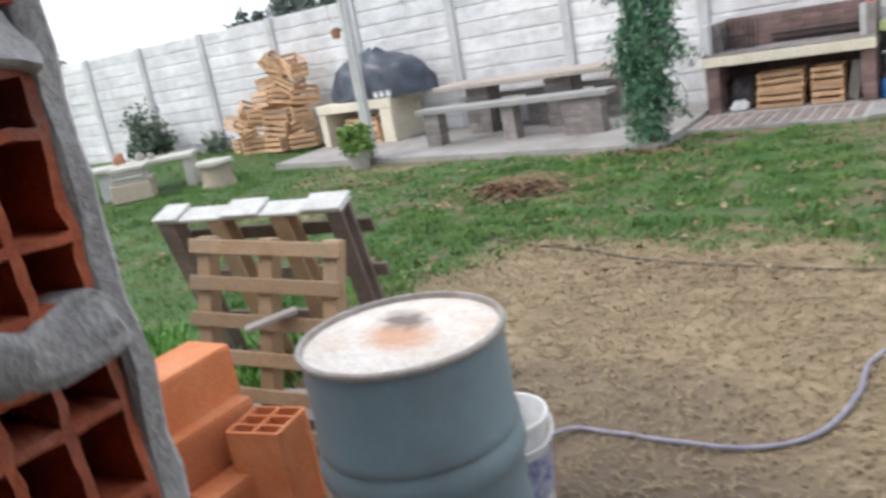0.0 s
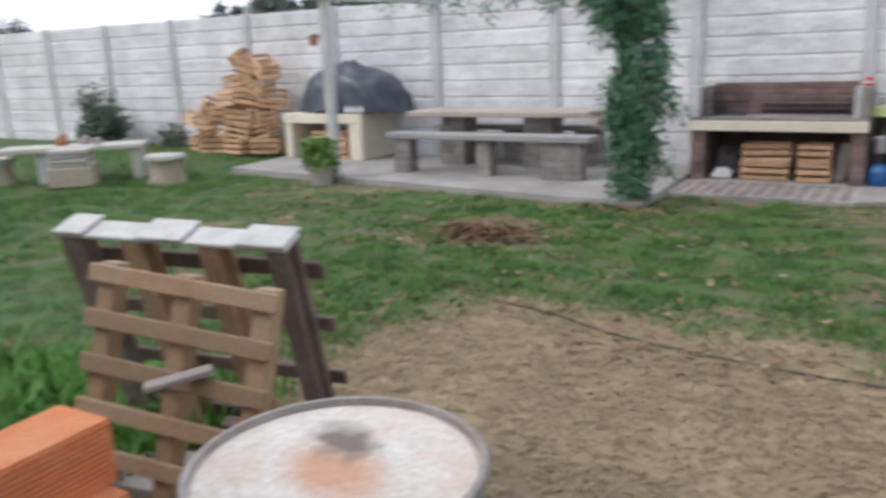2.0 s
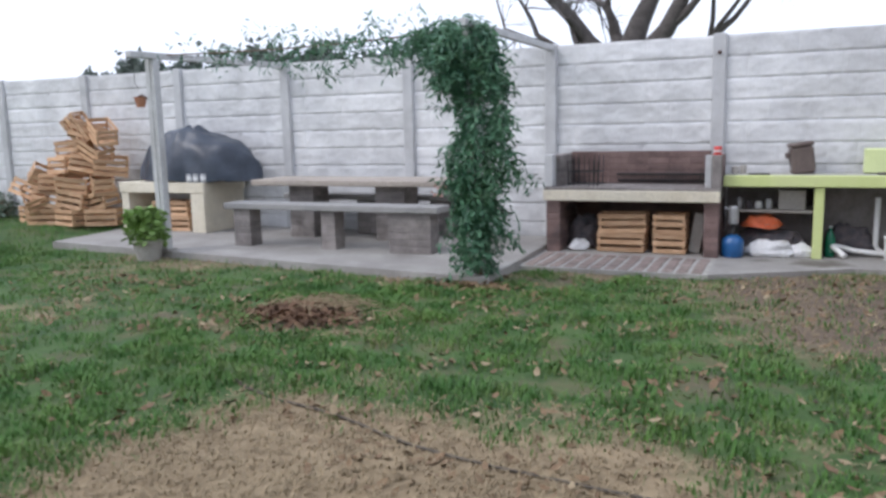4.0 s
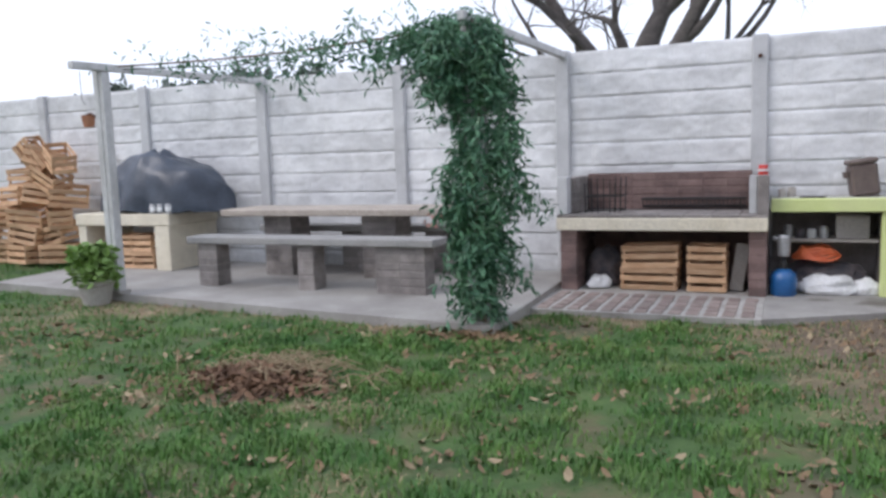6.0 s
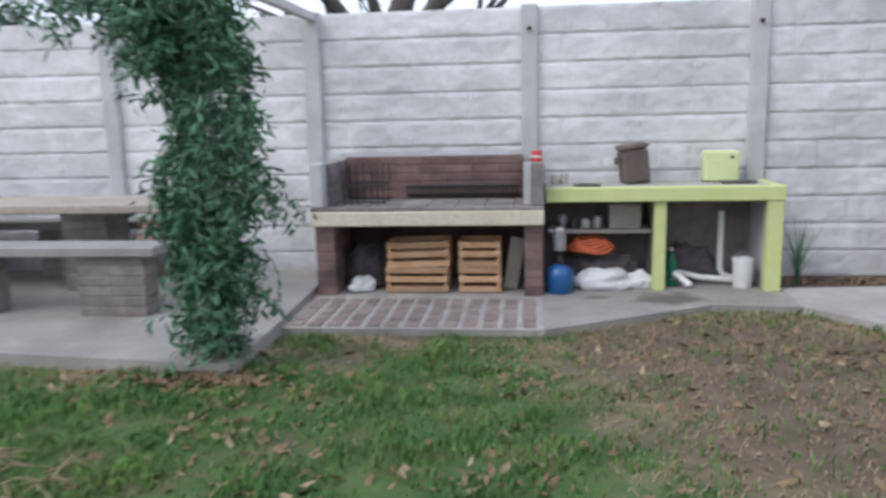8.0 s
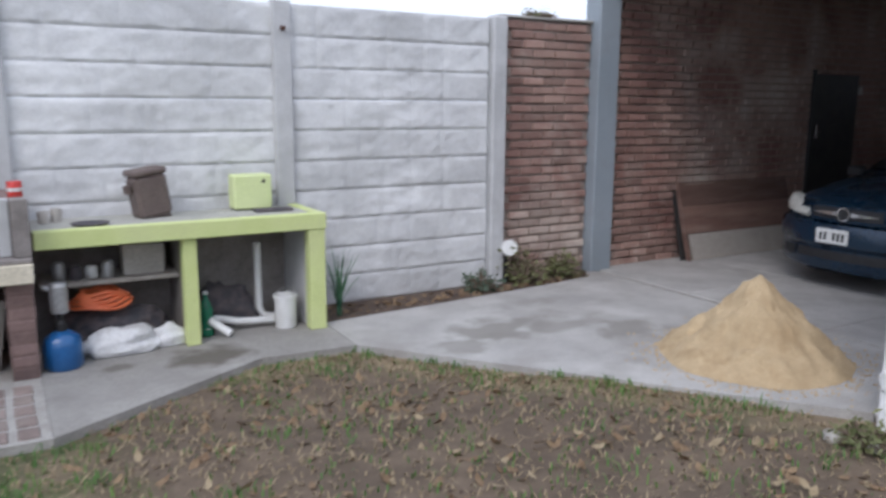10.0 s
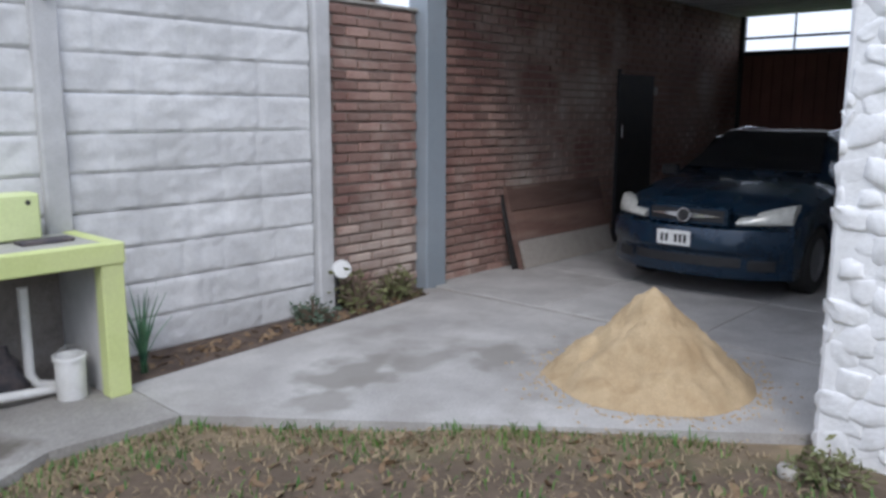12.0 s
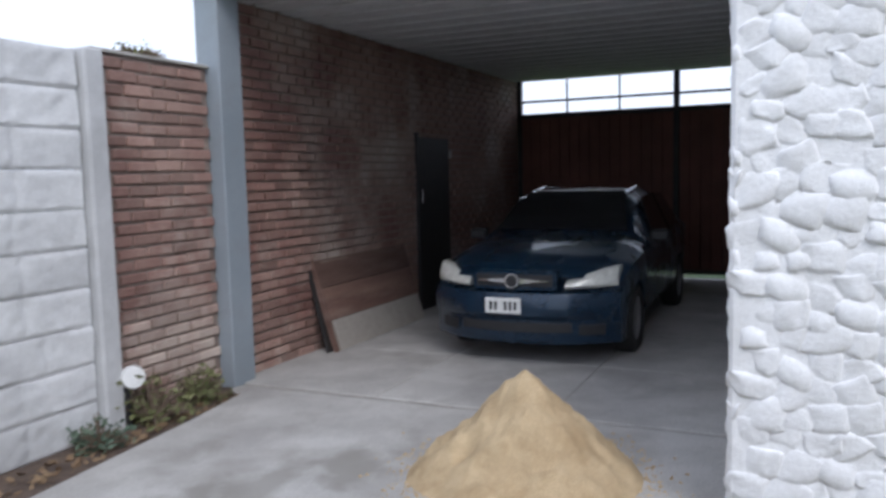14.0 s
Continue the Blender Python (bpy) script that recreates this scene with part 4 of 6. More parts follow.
pail("bucket", "white plastic paint bucket with a wire handle", "bucket", 0.075, 0.085, 0.25, 0.98, 9.29, 0.026)
cooler = thing("cool_box", 0.12, 9.52, 0.893, label="brown plastic cool box tilted on the lime worktop", category="cool box")
part("case", bx(-0.12, 0.11, -0.09, 0.09, 0.012, 0.30, bevel=0.02, m=pose(0, 0, 0, 0, -8, 12)), M_BROWNBAG, cooler)
part("lid", bx(-0.127, 0.117, -0.097, 0.097, 0.302, 0.345, bevel=0.012, m=pose(0, 0, 0, 0, -8, 12)), M_BROWNBAG, cooler)
part("clasp", bx(-0.165, -0.128, -0.03, 0.03, 0.19, 0.25, m=pose(0, 0, 0, 0, -8, 12)), M_BROWNBAG, cooler)
part("base", bx(-0.1, 0.1, -0.07, 0.07, 0, 0.014, m=pose(0, 0, 0, 0, -2, 12)), M_BROWNBAG, cooler)
limebox = thing("lime_box", 0.84, 9.60, 0.893, label="pale lime metal box with a keyhole", category="box")
part("box_body", bx(-0.145, 0.145, -0.07, 0.09, 0.006, 0.265, bevel=0.012), M_LIMEBOX, limebox)
part("keyhole", rd((0.08, -0.069, 0.215), (0.08, -0.075, 0.215), 0.014), M_INK, limebox)
part("foot_strip", bx(-0.14, 0.14, -0.068, 0.088, 0, 0.006), M_INK, limebox)
solo("dark_tray", bx(-0.14, 0.14, -0.06, 0.06, 0, 0.02), M_CLOTH, "dark tray lying beside the lime box", "tray", at=pose(0.95, 9.42, 0.893))
solo("dish", lathe([(0, 0), (0.1, 0), (0.12, 0.015), (0.11, 0.016), (0, 0.006)], 24), M_CLOTH, "dark flat dish on the dusty worktop", "dish", at=pose(-0.32, 9.3, 0.893))
for x, y, h in ((-0.58, 9.5, 0.08), (-0.5, 9.55, 0.09)):
    solo("glass_jar", lathe([(0, 0), (0.035, 0), (0.037, h), (0.033, h), (0.031, 0.005), (0, 0.005)], 16), M_CARD, "dusty pale jar on the worktop", "jar", group="jars on the worktop", at=pose(x, y, 0.893))

# ---- terrace: table, benches, oven base, pergola ----
M_TABLETOP = material("tan_cement", (0.37, 0.32, 0.27), (0.47, 0.41, 0.35), 0.85, 3, 50, 0.2, stain=(0.27, 0.24, 0.21), stain_scale=2)
M_BENCHTOP = material("grey_cement_plank", (0.27, 0.265, 0.255), (0.36, 0.35, 0.335), 0.85, 3, 50, 0.3, stain=(0.2, 0.19, 0.18), stain_scale=3)
table = thing("garden_table", -5.1, 8.95, 0.08, label="long concrete table on grey brick piers", category="table")
part("tabletop", bx(-1.42, 1.35, -0.36, 0.40, 0.70, 0.775, bevel=0.01), M_TABLETOP, table)
for x0, x1 in ((-1.0, -0.62), (0.3, 0.72)):
    pier(table, x0, x1, -0.12, 0.28, 0, 0.70, M_GREYBRICK)
def bench(x, y, w0, w1, label):
    b = thing("garden_bench", x, y, 0.08, label=label, category="bench", group="benches at the table")
    part("seat", bx(w0, w1, -0.16, 0.17, 0.46, 0.535, bevel=0.01), M_BENCHTOP, b)
    return b


front = bench(-5.0, 8.1, -1.46, 1.47, "long front concrete bench on low brick piers")
for x0, x1 in ((-1.36, -1.1), (-0.08, 0.12), (0.82, 1.36)):
    pier(front, x0, x1, -0.11, 0.12, 0, 0.46, M_GREYBRICK)
rear = bench(-5.2, 9.5, -1.35, 1.35, "rear concrete bench between table and wall")
for x0, x1 in ((-1.28, -0.9), (-0.2, 0.2), (0.9, 1.28)):
    pier(rear, x0, x1, -0.11, 0.12, 0, 0.46, M_GREYBRICK)

oven = thing("oven_base", -8.3, 9.28, 0.08, label="cream plastered masonry oven base with an open bay", category="oven base")
part("top_slab", bx(-0.80, 0.79, -0.46, 0.46, 0.56, 0.71, bevel=0.01), M_CREAM, oven)
part("left_leg", bx(-0.78, -0.64, -0.44, 0.44, 0, 0.56, bevel=0.006), M_CREAM, oven)
part("right_leg", bx(0.53, 0.77, -0.45, 0.44, 0, 0.56, bevel=0.006), M_CREAM, oven)
part("back_wall", bx(-0.64, 0.53, 0.36, 0.44, 0, 0.56), M_POST, oven)
for x, s in ((-8.3, 0), (-7.98, 1)):
    c = copy_thing(box_b, pose(x - 0.12, 9.1, 0.08, 0, 0, 3 * s))
    tagged(c, "pale wooden crate stored in the oven base", "crate", "crates in the oven base")
    c = copy_thing(box_b, pose(x - 0.12, 9.1, 0.297, 0, 0, -2))
    tagged(c, "pale wooden crate stored in the oven base", "crate", "crates in the oven base")


def tarp():
    bm = bmesh.new()
    nu, nv = 72, 20
    rings = []
    for j in range(nv + 1):
        f = j / nv
        row = []
        for i in range(nu):
            a = i * math.tau / nu
            ca, sa = math.cos(a), math.sin(a)
            r = math.sin(f * math.pi / 2) ** 0.75
            fold = 0.07 * f * f * abs(math.sin(a * 3.5 + 1.5 * math.sin(a * 2))) + 0.03 * f * math.sin(a * 11 + 1)
            x = ca * ((1.08 if ca > 0 else 0.92) + fold) * r
            y = sa * (0.42 + fold * 0.6) * r
            z = 0.80 * math.cos(f * math.pi / 2) ** 0.85 * (1 - 0.18 * max(ca, 0) - 0.1 * max(-ca, 0))
            p = Vector((x, y, z))
            ridge = 1 - abs(noise.noise(p * 2.6 + Vector((3, 1, 0)))) * 3
            p += Vector((ca * 0.5, sa * 0.4, 0.8)) * 0.045 * max(ridge, -0.8) * (0.4 + 0.6 * f) + noise.noise_vector(p * 5) * 0.022
            p.z = max(p.z, 0.004)
            row.append(bm.verts.new(p))
        rings.append(row)
    for a, b in zip(rings[1:], rings[2:]):
        for i in range(nu):
            bm.faces.new((a[i], a[(i + 1) % nu], b[(i + 1) % nu], b[i]))
    top = bm.verts.new(sum((v.co for v in rings[1]), Vector()) / nu)
    for i in range(nu):
        bm.faces.new((top, rings[1][i], rings[1][(i + 1) % nu]))
    bmesh.ops.delete(bm, geom=rings[0], context="VERTS")
    return bm


solo("tarpaulin", tarp(), M_TARP, "black tarpaulin draped over a domed oven", "tarpaulin", smooth=60, at=pose(-8.02, 9.28, 0.795))
for x, y in ((-7.78, 8.87), (-7.66, 8.87), (-7.54, 8.88), (-7.25, 9.3)):
    t = thing("weight_tin", x if x < -7.52 else x - 0.3, y, 0.792, label="small grey tin holding down the tarpaulin", category="tin", group="tins on the oven base")
    part("can", lathe([(0, 0), (0.05, 0), (0.052, 0.01), (0.052, 0.11), (0.048, 0.12), (0, 0.12)], 18), M_GREYMETAL, t, smooth=40)
    part("paper_band", lathe([(0.0525, 0.03), (0.053, 0.031), (0.053, 0.085), (0.0525, 0.086)], 18), M_WHITEPL, t)

pergola = thing("pergola", -6.9, 7.39, 0.08, label="whitewashed pergola of thin posts and beams tied to the wall", category="pergola")
part("front_post", bx(-0.075, -0.005, -0.05, 0.05, 0, 2.3), M_BEAM, pergola)
part("front_post", bx(0.005, 0.055, -0.05, 0.05, 0, 2.26), M_BEAM, pergola)
part("post_foot", bx(-0.1, 0.09, -0.08, 0.08, 0, 0.03), M_SLAB, pergola)
part("left_beam", bx(-0.04, 0.04, -0.35, 2.4, 2.27, 2.34, m=pose(0.02, 0, 0, 0.6, 0, -3)), M_BEAM, pergola)
part("vine_post", bx(4.08, 4.16, -0.36, -0.28, 0, 2.36), M_BEAM, pergola)
part("vine_post", bx(4.20, 4.25, -0.36, -0.28, 0.0, 2.33), M_BEAM, pergola)
part("right_beam", bx(4.10, 4.17, -0.5, 2.36, 2.30, 2.37), M_BEAM, pergola)
part("wire", tube(bmesh.new(), [(0, 0.2, 2.3), (1.3, 0.45, 2.27), (2.8, 0.2, 2.26), (4.1, -0.25, 2.32)], 0.005, 5), M_DARKIRON, pergola)
part("hook", tube(bmesh.new(), [(-0.3, 0, 2.29), (-0.3, 0, 2.0), (-0.25, 0, 1.95)], 0.004, 5), M_DARKIRON, pergola)
part("bracket", tube(bmesh.new(), [(-0.08, 0, 1.8), (-0.2, 0, 1.86), (-0.27, 0, 1.84)], 0.012, 6), M_RUST, pergola)
hp = thing("hanging_pot", -7.13, 7.39, 1.80, label="small brown pot hung on the pergola post", category="pot")
part("pot_body", lathe([(0, 0), (0.05, 0), (0.068, 0.1), (0.072, 0.12), (0.062, 0.12), (0.05, 0.02), (0, 0.02)], 20), M_TERRA, hp, smooth=40)


def leaf_cloud(points, size, seed, droop=0.4, narrow=0.42):
    """Many small bent leaves, each two quads, at the given places."""
    rnd = random.Random(seed)
    verts, faces = [], []
    for p in points:
        s = size * rnd.uniform(0.6, 1.35)
        d = Vector((rnd.gauss(0, 1), rnd.gauss(0, 1), rnd.gauss(-droop, 0.6))).normalized()
        u = d.cross(Vector((rnd.gauss(0, 1), rnd.gauss(0, 1), rnd.gauss(0, 1)))).normalized()
        b = d.cross(u) * (0.12 * s)
        k = len(verts)
        w = u * (s * narrow / 2)
        verts += [p, p + d * s * 0.5 + w + b, p + d * s + b * 0.5, p + d * s * 0.5 - w + b]
        faces += [(k, k + 1, k + 2), (k, k + 2, k + 3)]
    me = bpy.data.meshes.new("leaves")
    me.from_pydata([tuple(v) for v in verts], [], faces)
    return me


def build_vine():
    rnd = random.Random(4)
    v = thing("climbing_vine", -2.72, 7.06, 0.05, label="dense dark green climbing vine on the pergola post", category="vine")
    for k in range(3):
        pts = [(0.05 * math.sin(k * 2 + h * 3), 0.05 * math.cos(k * 2.2 + h * 3), h * 2.35) for h in np.linspace(0, 1, 12)]
        part("stem", tube(bmesh.new(), pts, [0.02 - 0.012 * i / 11 for i in range(12)], 7), M_STEM, v, smooth=60)
    pts = []
    sprays = []
    reach_l = ((0.0, 0.02), (0.2, 0.07), (0.42, 0.16), (0.68, 0.17), (0.9, 0.20), (1.16, 0.22), (1.4, 0.10), (1.6, 0.06), (1.87, 0.22), (2.4, 0.5))
    reach_r = ((0.0, 0.02), (0.3, 0.03), (0.42, 0.07), (0.68, 0.17), (0.9, 0.24), (1.16, 0.32), (1.34, 0.33), (1.6, 0.27), (1.87, 0.20), (2.4, 0.14))
    for _ in range(350):
        h = rnd.uniform(0.16, 2.40) if rnd.random() < 0.9 else rnd.uniform(1.7, 2.4)
        a = rnd.uniform(0, math.tau)
        reach = np.interp(h, *zip(*(reach_r if math.cos(a) > 0 else reach_l)))
        reach *= 1 + 0.6 * noise.noise(Vector((math.cos(a) * 2, math.sin(a) * 2, h * 4.5)))
        r = reach * rnd.uniform(0.15, 0.95) ** 0.6
        sprays.append((Vector((math.cos(a) * r, math.sin(a) * r * 0.75, h)), Vector((math.cos(a), math.sin(a), -0.7)), rnd.uniform(0.06, 0.18) if rnd.random() < 0.85 else rnd.uniform(0.2, 0.32)))
    for _ in range(230):
        t = rnd.uniform(0, 1) ** 1.7
        sprays.append((Vector((-0.05 - 3.9 * t, 0.02 + 0.5 * math.sin(t * 2.5) + rnd.gauss(0, 0.14), 2.34 + rnd.gauss(0.02, 0.07 + 0.10 * (1 - t)) - 0.2 * (1 - t) ** 4)), Vector((rnd.gauss(0, 1), rnd.gauss(0, 1), -0.3)), 0.15))
    for c, d, ln in sprays:
        n = 30 if c.x > -0.7 else max(2, int(13 + 2.7 * c.x))
        for i in range(n):
            t = rnd.uniform(0, 1)
            pts.append(c + d * ln * t + Vector((rnd.gauss(0, 0.035), rnd.gauss(0, 0.035), rnd.gauss(0, 0.03) - 0.08 * t * t)))
    part("foliage", leaf_cloud(pts, 0.088, 2, 0.9, 0.27), M_LEAFDARK, v)
    runner = [(-0.05 - 3.9 * t, 0.02 + 0.5 * math.sin(t * 2.5), 2.33) for t in np.linspace(0, 1, 14)]
    part("runner", tube(bmesh.new(), runner, 0.009, 6), M_STEM, v)
    fl = leaf_cloud([Vector((-0.36, -0.05, 0.83)) + Vector((rnd.gauss(0, 0.03), rnd.gauss(0, 0.03), rnd.gauss(0, 0.03))) for _ in range(25)], 0.05, 8, 0, 0.8)
    part("pink_blossom", fl, material("pink_petal", (0.6, 0.28, 0.25), (0.7, 0.38, 0.33), 0.6, 9, 60, 0), v)


build_vine()
pot = thing("potted_plant", -6.97, 7.16, 0.0, label="bright green plant in a grey clay pot beside the terrace", category="potted plant")
part("pot", lathe([(0, 0), (0.13, 0), (0.17, 0.2), (0.185, 0.21), (0.185, 0.25), (0.165, 0.25), (0.16, 0.2), (0, 0.2)], 24), M_POTGREY, pot, smooth=40)
rnd = random.Random(6)
pts = []
for _ in range(480):
    a, r, h = rnd.uniform(0, math.tau), rnd.uniform(0, 1) ** 0.5 * 0.2, rnd.uniform(0.22, 0.6)
    pts.append(Vector((math.cos(a) * r * (1.25 - abs(h - 0.38) * 1.6), math.sin(a) * r, h)))
part("foliage", leaf_cloud(pts, 0.10, 3, -0.1, 0.6), M_POTLEAF, pot)
for k in range(5):
    part("stem", tube(bmesh.new(), [(0, 0, 0.18), (0.05 * math.cos(k * 1.3), 0.05 * math.sin(k * 1.3), 0.35), (0.1 * math.cos(k * 1.3), 0.1 * math.sin(k * 1.3), 0.5)], 0.006, 5), M_STEM, pot)

# ---- lawn furniture: chalky table with stumps ----
lt = thing("low_table", -10.6, 6.1, 0.03, 42, label="chalky white low table on a stacked block with slabs", category="low table")
part("tabletop", bx(-1.0, 0.95, -0.3, 0.32, 0.45, 0.52, bevel=0.01), M_WTABLE, lt)
part("leg", bx(0.78, 0.92, -0.25, 0.25, 0, 0.45), M_WTABLE, lt)
part("leg", bx(-0.5, -0.3, -0.2, 0.25, 0, 0.45), M_POST, lt)
part("block", bx(-0.25, 0.35, -0.72, -0.32, 0, 0.28, bevel=0.02), M_LOG, lt)
for k in range(4):
    part("slab", bx(-0.22 + 0.03 * (k % 2), 0.34 - 0.04 * (k % 3), -0.7, -0.34, 0.285 + k * 0.06, 0.335 + k * 0.06, m=pose(0, 0, 0, 0, 0, 3 * (-1) ** k)), M_WTABLE if k % 2 else M_GREYBOARD, lt)
for i, (x, y, w) in enumerate(((-10.75, 6.0, 0.09), (-10.5, 6.2, 0.07), (-10.3, 6.25, 0.06))):
    solo("stone", stone_mesh(30 + i, w * 2, w * 2), M_GREYBOARD if i else M_TERRA, "small stone lying on the low table", "stone", group="stones on the low table", at=pose(x, y, 0.53 + w))
for x, y, r in ((-11.5, 5.4, 0.24), (-9.2, 6.5, 0.24)):
    s = thing("stump_stool", x, y, 0.0, label="pale sawn stump used as a stool on the lawn", category="stool", group="stump stools")
    part("stump_body", roughen(lathe([(0, 0), (r * 1.1, 0), (r, 0.1), (r * 0.95, 0.3), (r, 0.34), (0, 0.34)], 24), 0.03, 0.18, x), M_LOG, s, smooth=50)
    part("seat_slab", roughen(lathe([(0, 0.345), (r * 1.15, 0.345), (r * 1.18, 0.37), (r * 1.12, 0.41), (0, 0.41)], 24), 0.015, 0.2, x), M_WTABLE, s, smooth=40)


def shrub(name, x, y, z, h, r, n, size, mat_, label, cat, seed):
    rnd2 = random.Random(seed)
    s = thing(name, x, y, z, label=label, category=cat)
    pts2, st = [], bmesh.new()
    for _ in range(36):
        a, e = rnd2.uniform(0, math.tau), rnd2.uniform(0.2, 1.0)
        tip = Vector((math.cos(a) * r * (1.1 - 0.7 * e), math.sin(a) * r * (1.1 - 0.7 * e), h * e * rnd2.uniform(0.8, 1.05)))
        tube(st, [(0, 0, 0), tip * 0.5 + Vector((0, 0, 0.1 * h)), tip], [0.014, 0.008, 0.003], 5)
        for _ in range(n // 36):
            t = rnd2.uniform(0.25, 1)
            pts2.append(tip * t + Vector([rnd2.gauss(0, r * 0.13) for _ in range(3)]))
    tagged(part("stem_tangle", st, M_STEM, s), kind="stuff")
    part("foliage", leaf_cloud(pts2, size, seed, 0.0), mat_, s)


M_WEED = material("yellowing_weed", (0.12, 0.14, 0.05), (0.2, 0.2, 0.09), 0.7, 6, 40, 0.0)
shrub("bush", -14.2, 9.1, 0.08, 1.2, 0.62, 2600, 0.12, M_BUSHLEAF, "grey-green bushy shrub before the wall", "bush", 11)
shrub("bush", -12.6, 9.45, 0.08, 0.45, 0.4, 500, 0.10, M_BUSHLEAF, "low scrubby shrub along the wall foot", "bush", 12)
shrub("weed_clump", 3.45, 9.68, 0.0, 0.38, 0.3, 300, 0.06, M_WEED, "weeds growing in the bed at the brick wall", "weeds", 13)
shrub("weed_clump", 3.95, 9.75, 0.0, 0.30, 0.26, 420, 0.06, M_WEED, "yellowish weeds at the brick wall foot", "weeds", 14)
shrub("weed_clump", 2.95, 9.62, 0.0, 0.22, 0.18, 220, 0.06, M_BUSHLEAF, "small weeds by the last wall post", "weeds", 15)
for i, (x, y, w) in enumerate(((2.77, 6.01, 0.05), (2.82, 5.82, 0.035))):
    solo("fallen_stone", stone_mesh(50 + i, w * 2, w * 1.3, w), M_POTGREY, "dusty pale stone lying at the house wall foot", "stone", group="stones at the wall foot", at=pose(x, y, w * 0.4))
shrub("weed_clump", 2.83, 5.87, 0.0, 0.13, 0.2, 300, 0.05, M_WEED, "low green weeds at the house wall foot", "weeds", 16)
shrub("weed_clump", 3.75, 9.96, 2.488, 0.07, 0.22, 150, 0.035, M_WEED, "dry weeds sprouting on the brick coping", "weeds", 17)
spear = thing("sword_plant", 1.47, 9.42, 0.01, label="spiky dark green sword-leaved plant by the worktop", category="plant")
for k in range(16):
    a, h = k * 2.4, random.uniform(0.32, 0.62)
    d = Vector((math.cos(a), math.sin(a), 0)) * random.uniform(0.06, 0.2)
    side = Vector((-math.sin(a), math.cos(a), 0)) * 0.02
    bm = bmesh.new()
    rows = [[bm.verts.new(d * t * t + Vector((0, 0, h * t)) + side * s * (1 - t * 0.93) + Vector((0, 0, 0.004 * abs(s)))) for s in (-1, 0, 1)] for t in (0, 0.35, 0.7, 1)]
    for r0, r1 in zip(rows, rows[1:]):
        for i in range(2):
            bm.faces.new((r0[i], r0[i + 1], r1[i + 1], r1[i]))
    part("leaf_blade", bm, M_LEAFDARK, spear)

# ---- start of the walk: drum, bucket, hose, blocks, pallets ----
drum = thing("oil_drum", -1.07, 0.15, 0.0, -25, label="grey-blue steel drum with a flaking rusty white lid", category="drum")
prof = [(0, 0), (0.272, 0), (0.28, 0.012), (0.275, 0.03)]
for c in (0.27, 0.545):
    prof += [(0.272, c - 0.05), (0.284, c - 0.025), (0.287, c), (0.284, c + 0.025), (0.272, c + 0.05)]
    prof += [(0.280, c + 0.066), (0.272, c + 0.085)]
prof += [(0.272, 0.84), (0.272, 0.868)]
part("shell", lathe(prof, 64), M_DRUM, drum, smooth=50)
part("rim", lathe([(0.272, 0.866), (0.281, 0.868), (0.283, 0.878), (0.277, 0.885), (0.269, 0.884), (0.265, 0.872), (0.265, 0.862)], 64), M_RIM, drum, "worn steel rim", smooth=60)
part("lid", lathe([(0, 0), (0.2, 0.001), (0.252, 0.002), (0.266, 0.0)], 64), M_LID, drum, "white lid with rust bloom", smooth=60, at=pose(0, 0, 0.868))
paint = pail("paint_bucket", "white plastic bucket with a lowered handle beside the drum", "bucket", 0.125, 0.145, 0.38, -1.10, 0.62, 0.0, 60, False)
part("printed_band", lathe([(0.1350, 0.10), (0.1365, 0.101), (0.1445, 0.26), (0.1430, 0.261)], 32), material("blue_print", (0.08, 0.12, 0.3), (0.5, 0.5, 0.55), 0.5, 22, 60, 0), paint, "faded blue printed band")
hose_line = smooth_curve([(-1.2, 0.9, 0.06), (-1.15, 1.15, 0.02), (-0.95, 1.17, 0.018), (-0.72, 1.17, 0.018), (-0.45, 1.2, 0.018), (-0.26, 1.36, 0.018), (-0.17, 1.68, 0.018), (-0.14, 2.02, 0.018), (0.1, 2.42, 0.018), (0.5, 2.62, 0.018), (1.3, 2.6, 0.018), (2.4, 2.2, 0.018)], 8)
solo("garden_hose", tube(bmesh.new(), [(p.x, p.y, max(p.z, ground_height(p.x, p.y) + 0.012)) for p in hose_line], 0.0105, 8), M_GREYHOSE, "grey-violet garden hose snaking over dry ground", "hose", smooth=60)
cable = smooth_curve([(-3.2, 3.95, 0), (-2.85, 3.7, 0), (-2.2, 3.5, 0), (-1.5, 3.27, 0), (-0.8, 3.15, 0), (-0.2, 3.13, 0), (0.6, 3.15, 0), (1.6, 3.25, 0), (3.0, 3.4, 0)], 8)
solo("thin_hose", tube(bmesh.new(), [(p.x, p.y, ground_height(p.x, p.y) + 0.012) for p in cable], 0.008, 6), M_BLACKHOSE, "thin dark hose lying across the lawn", "hose", smooth=60)


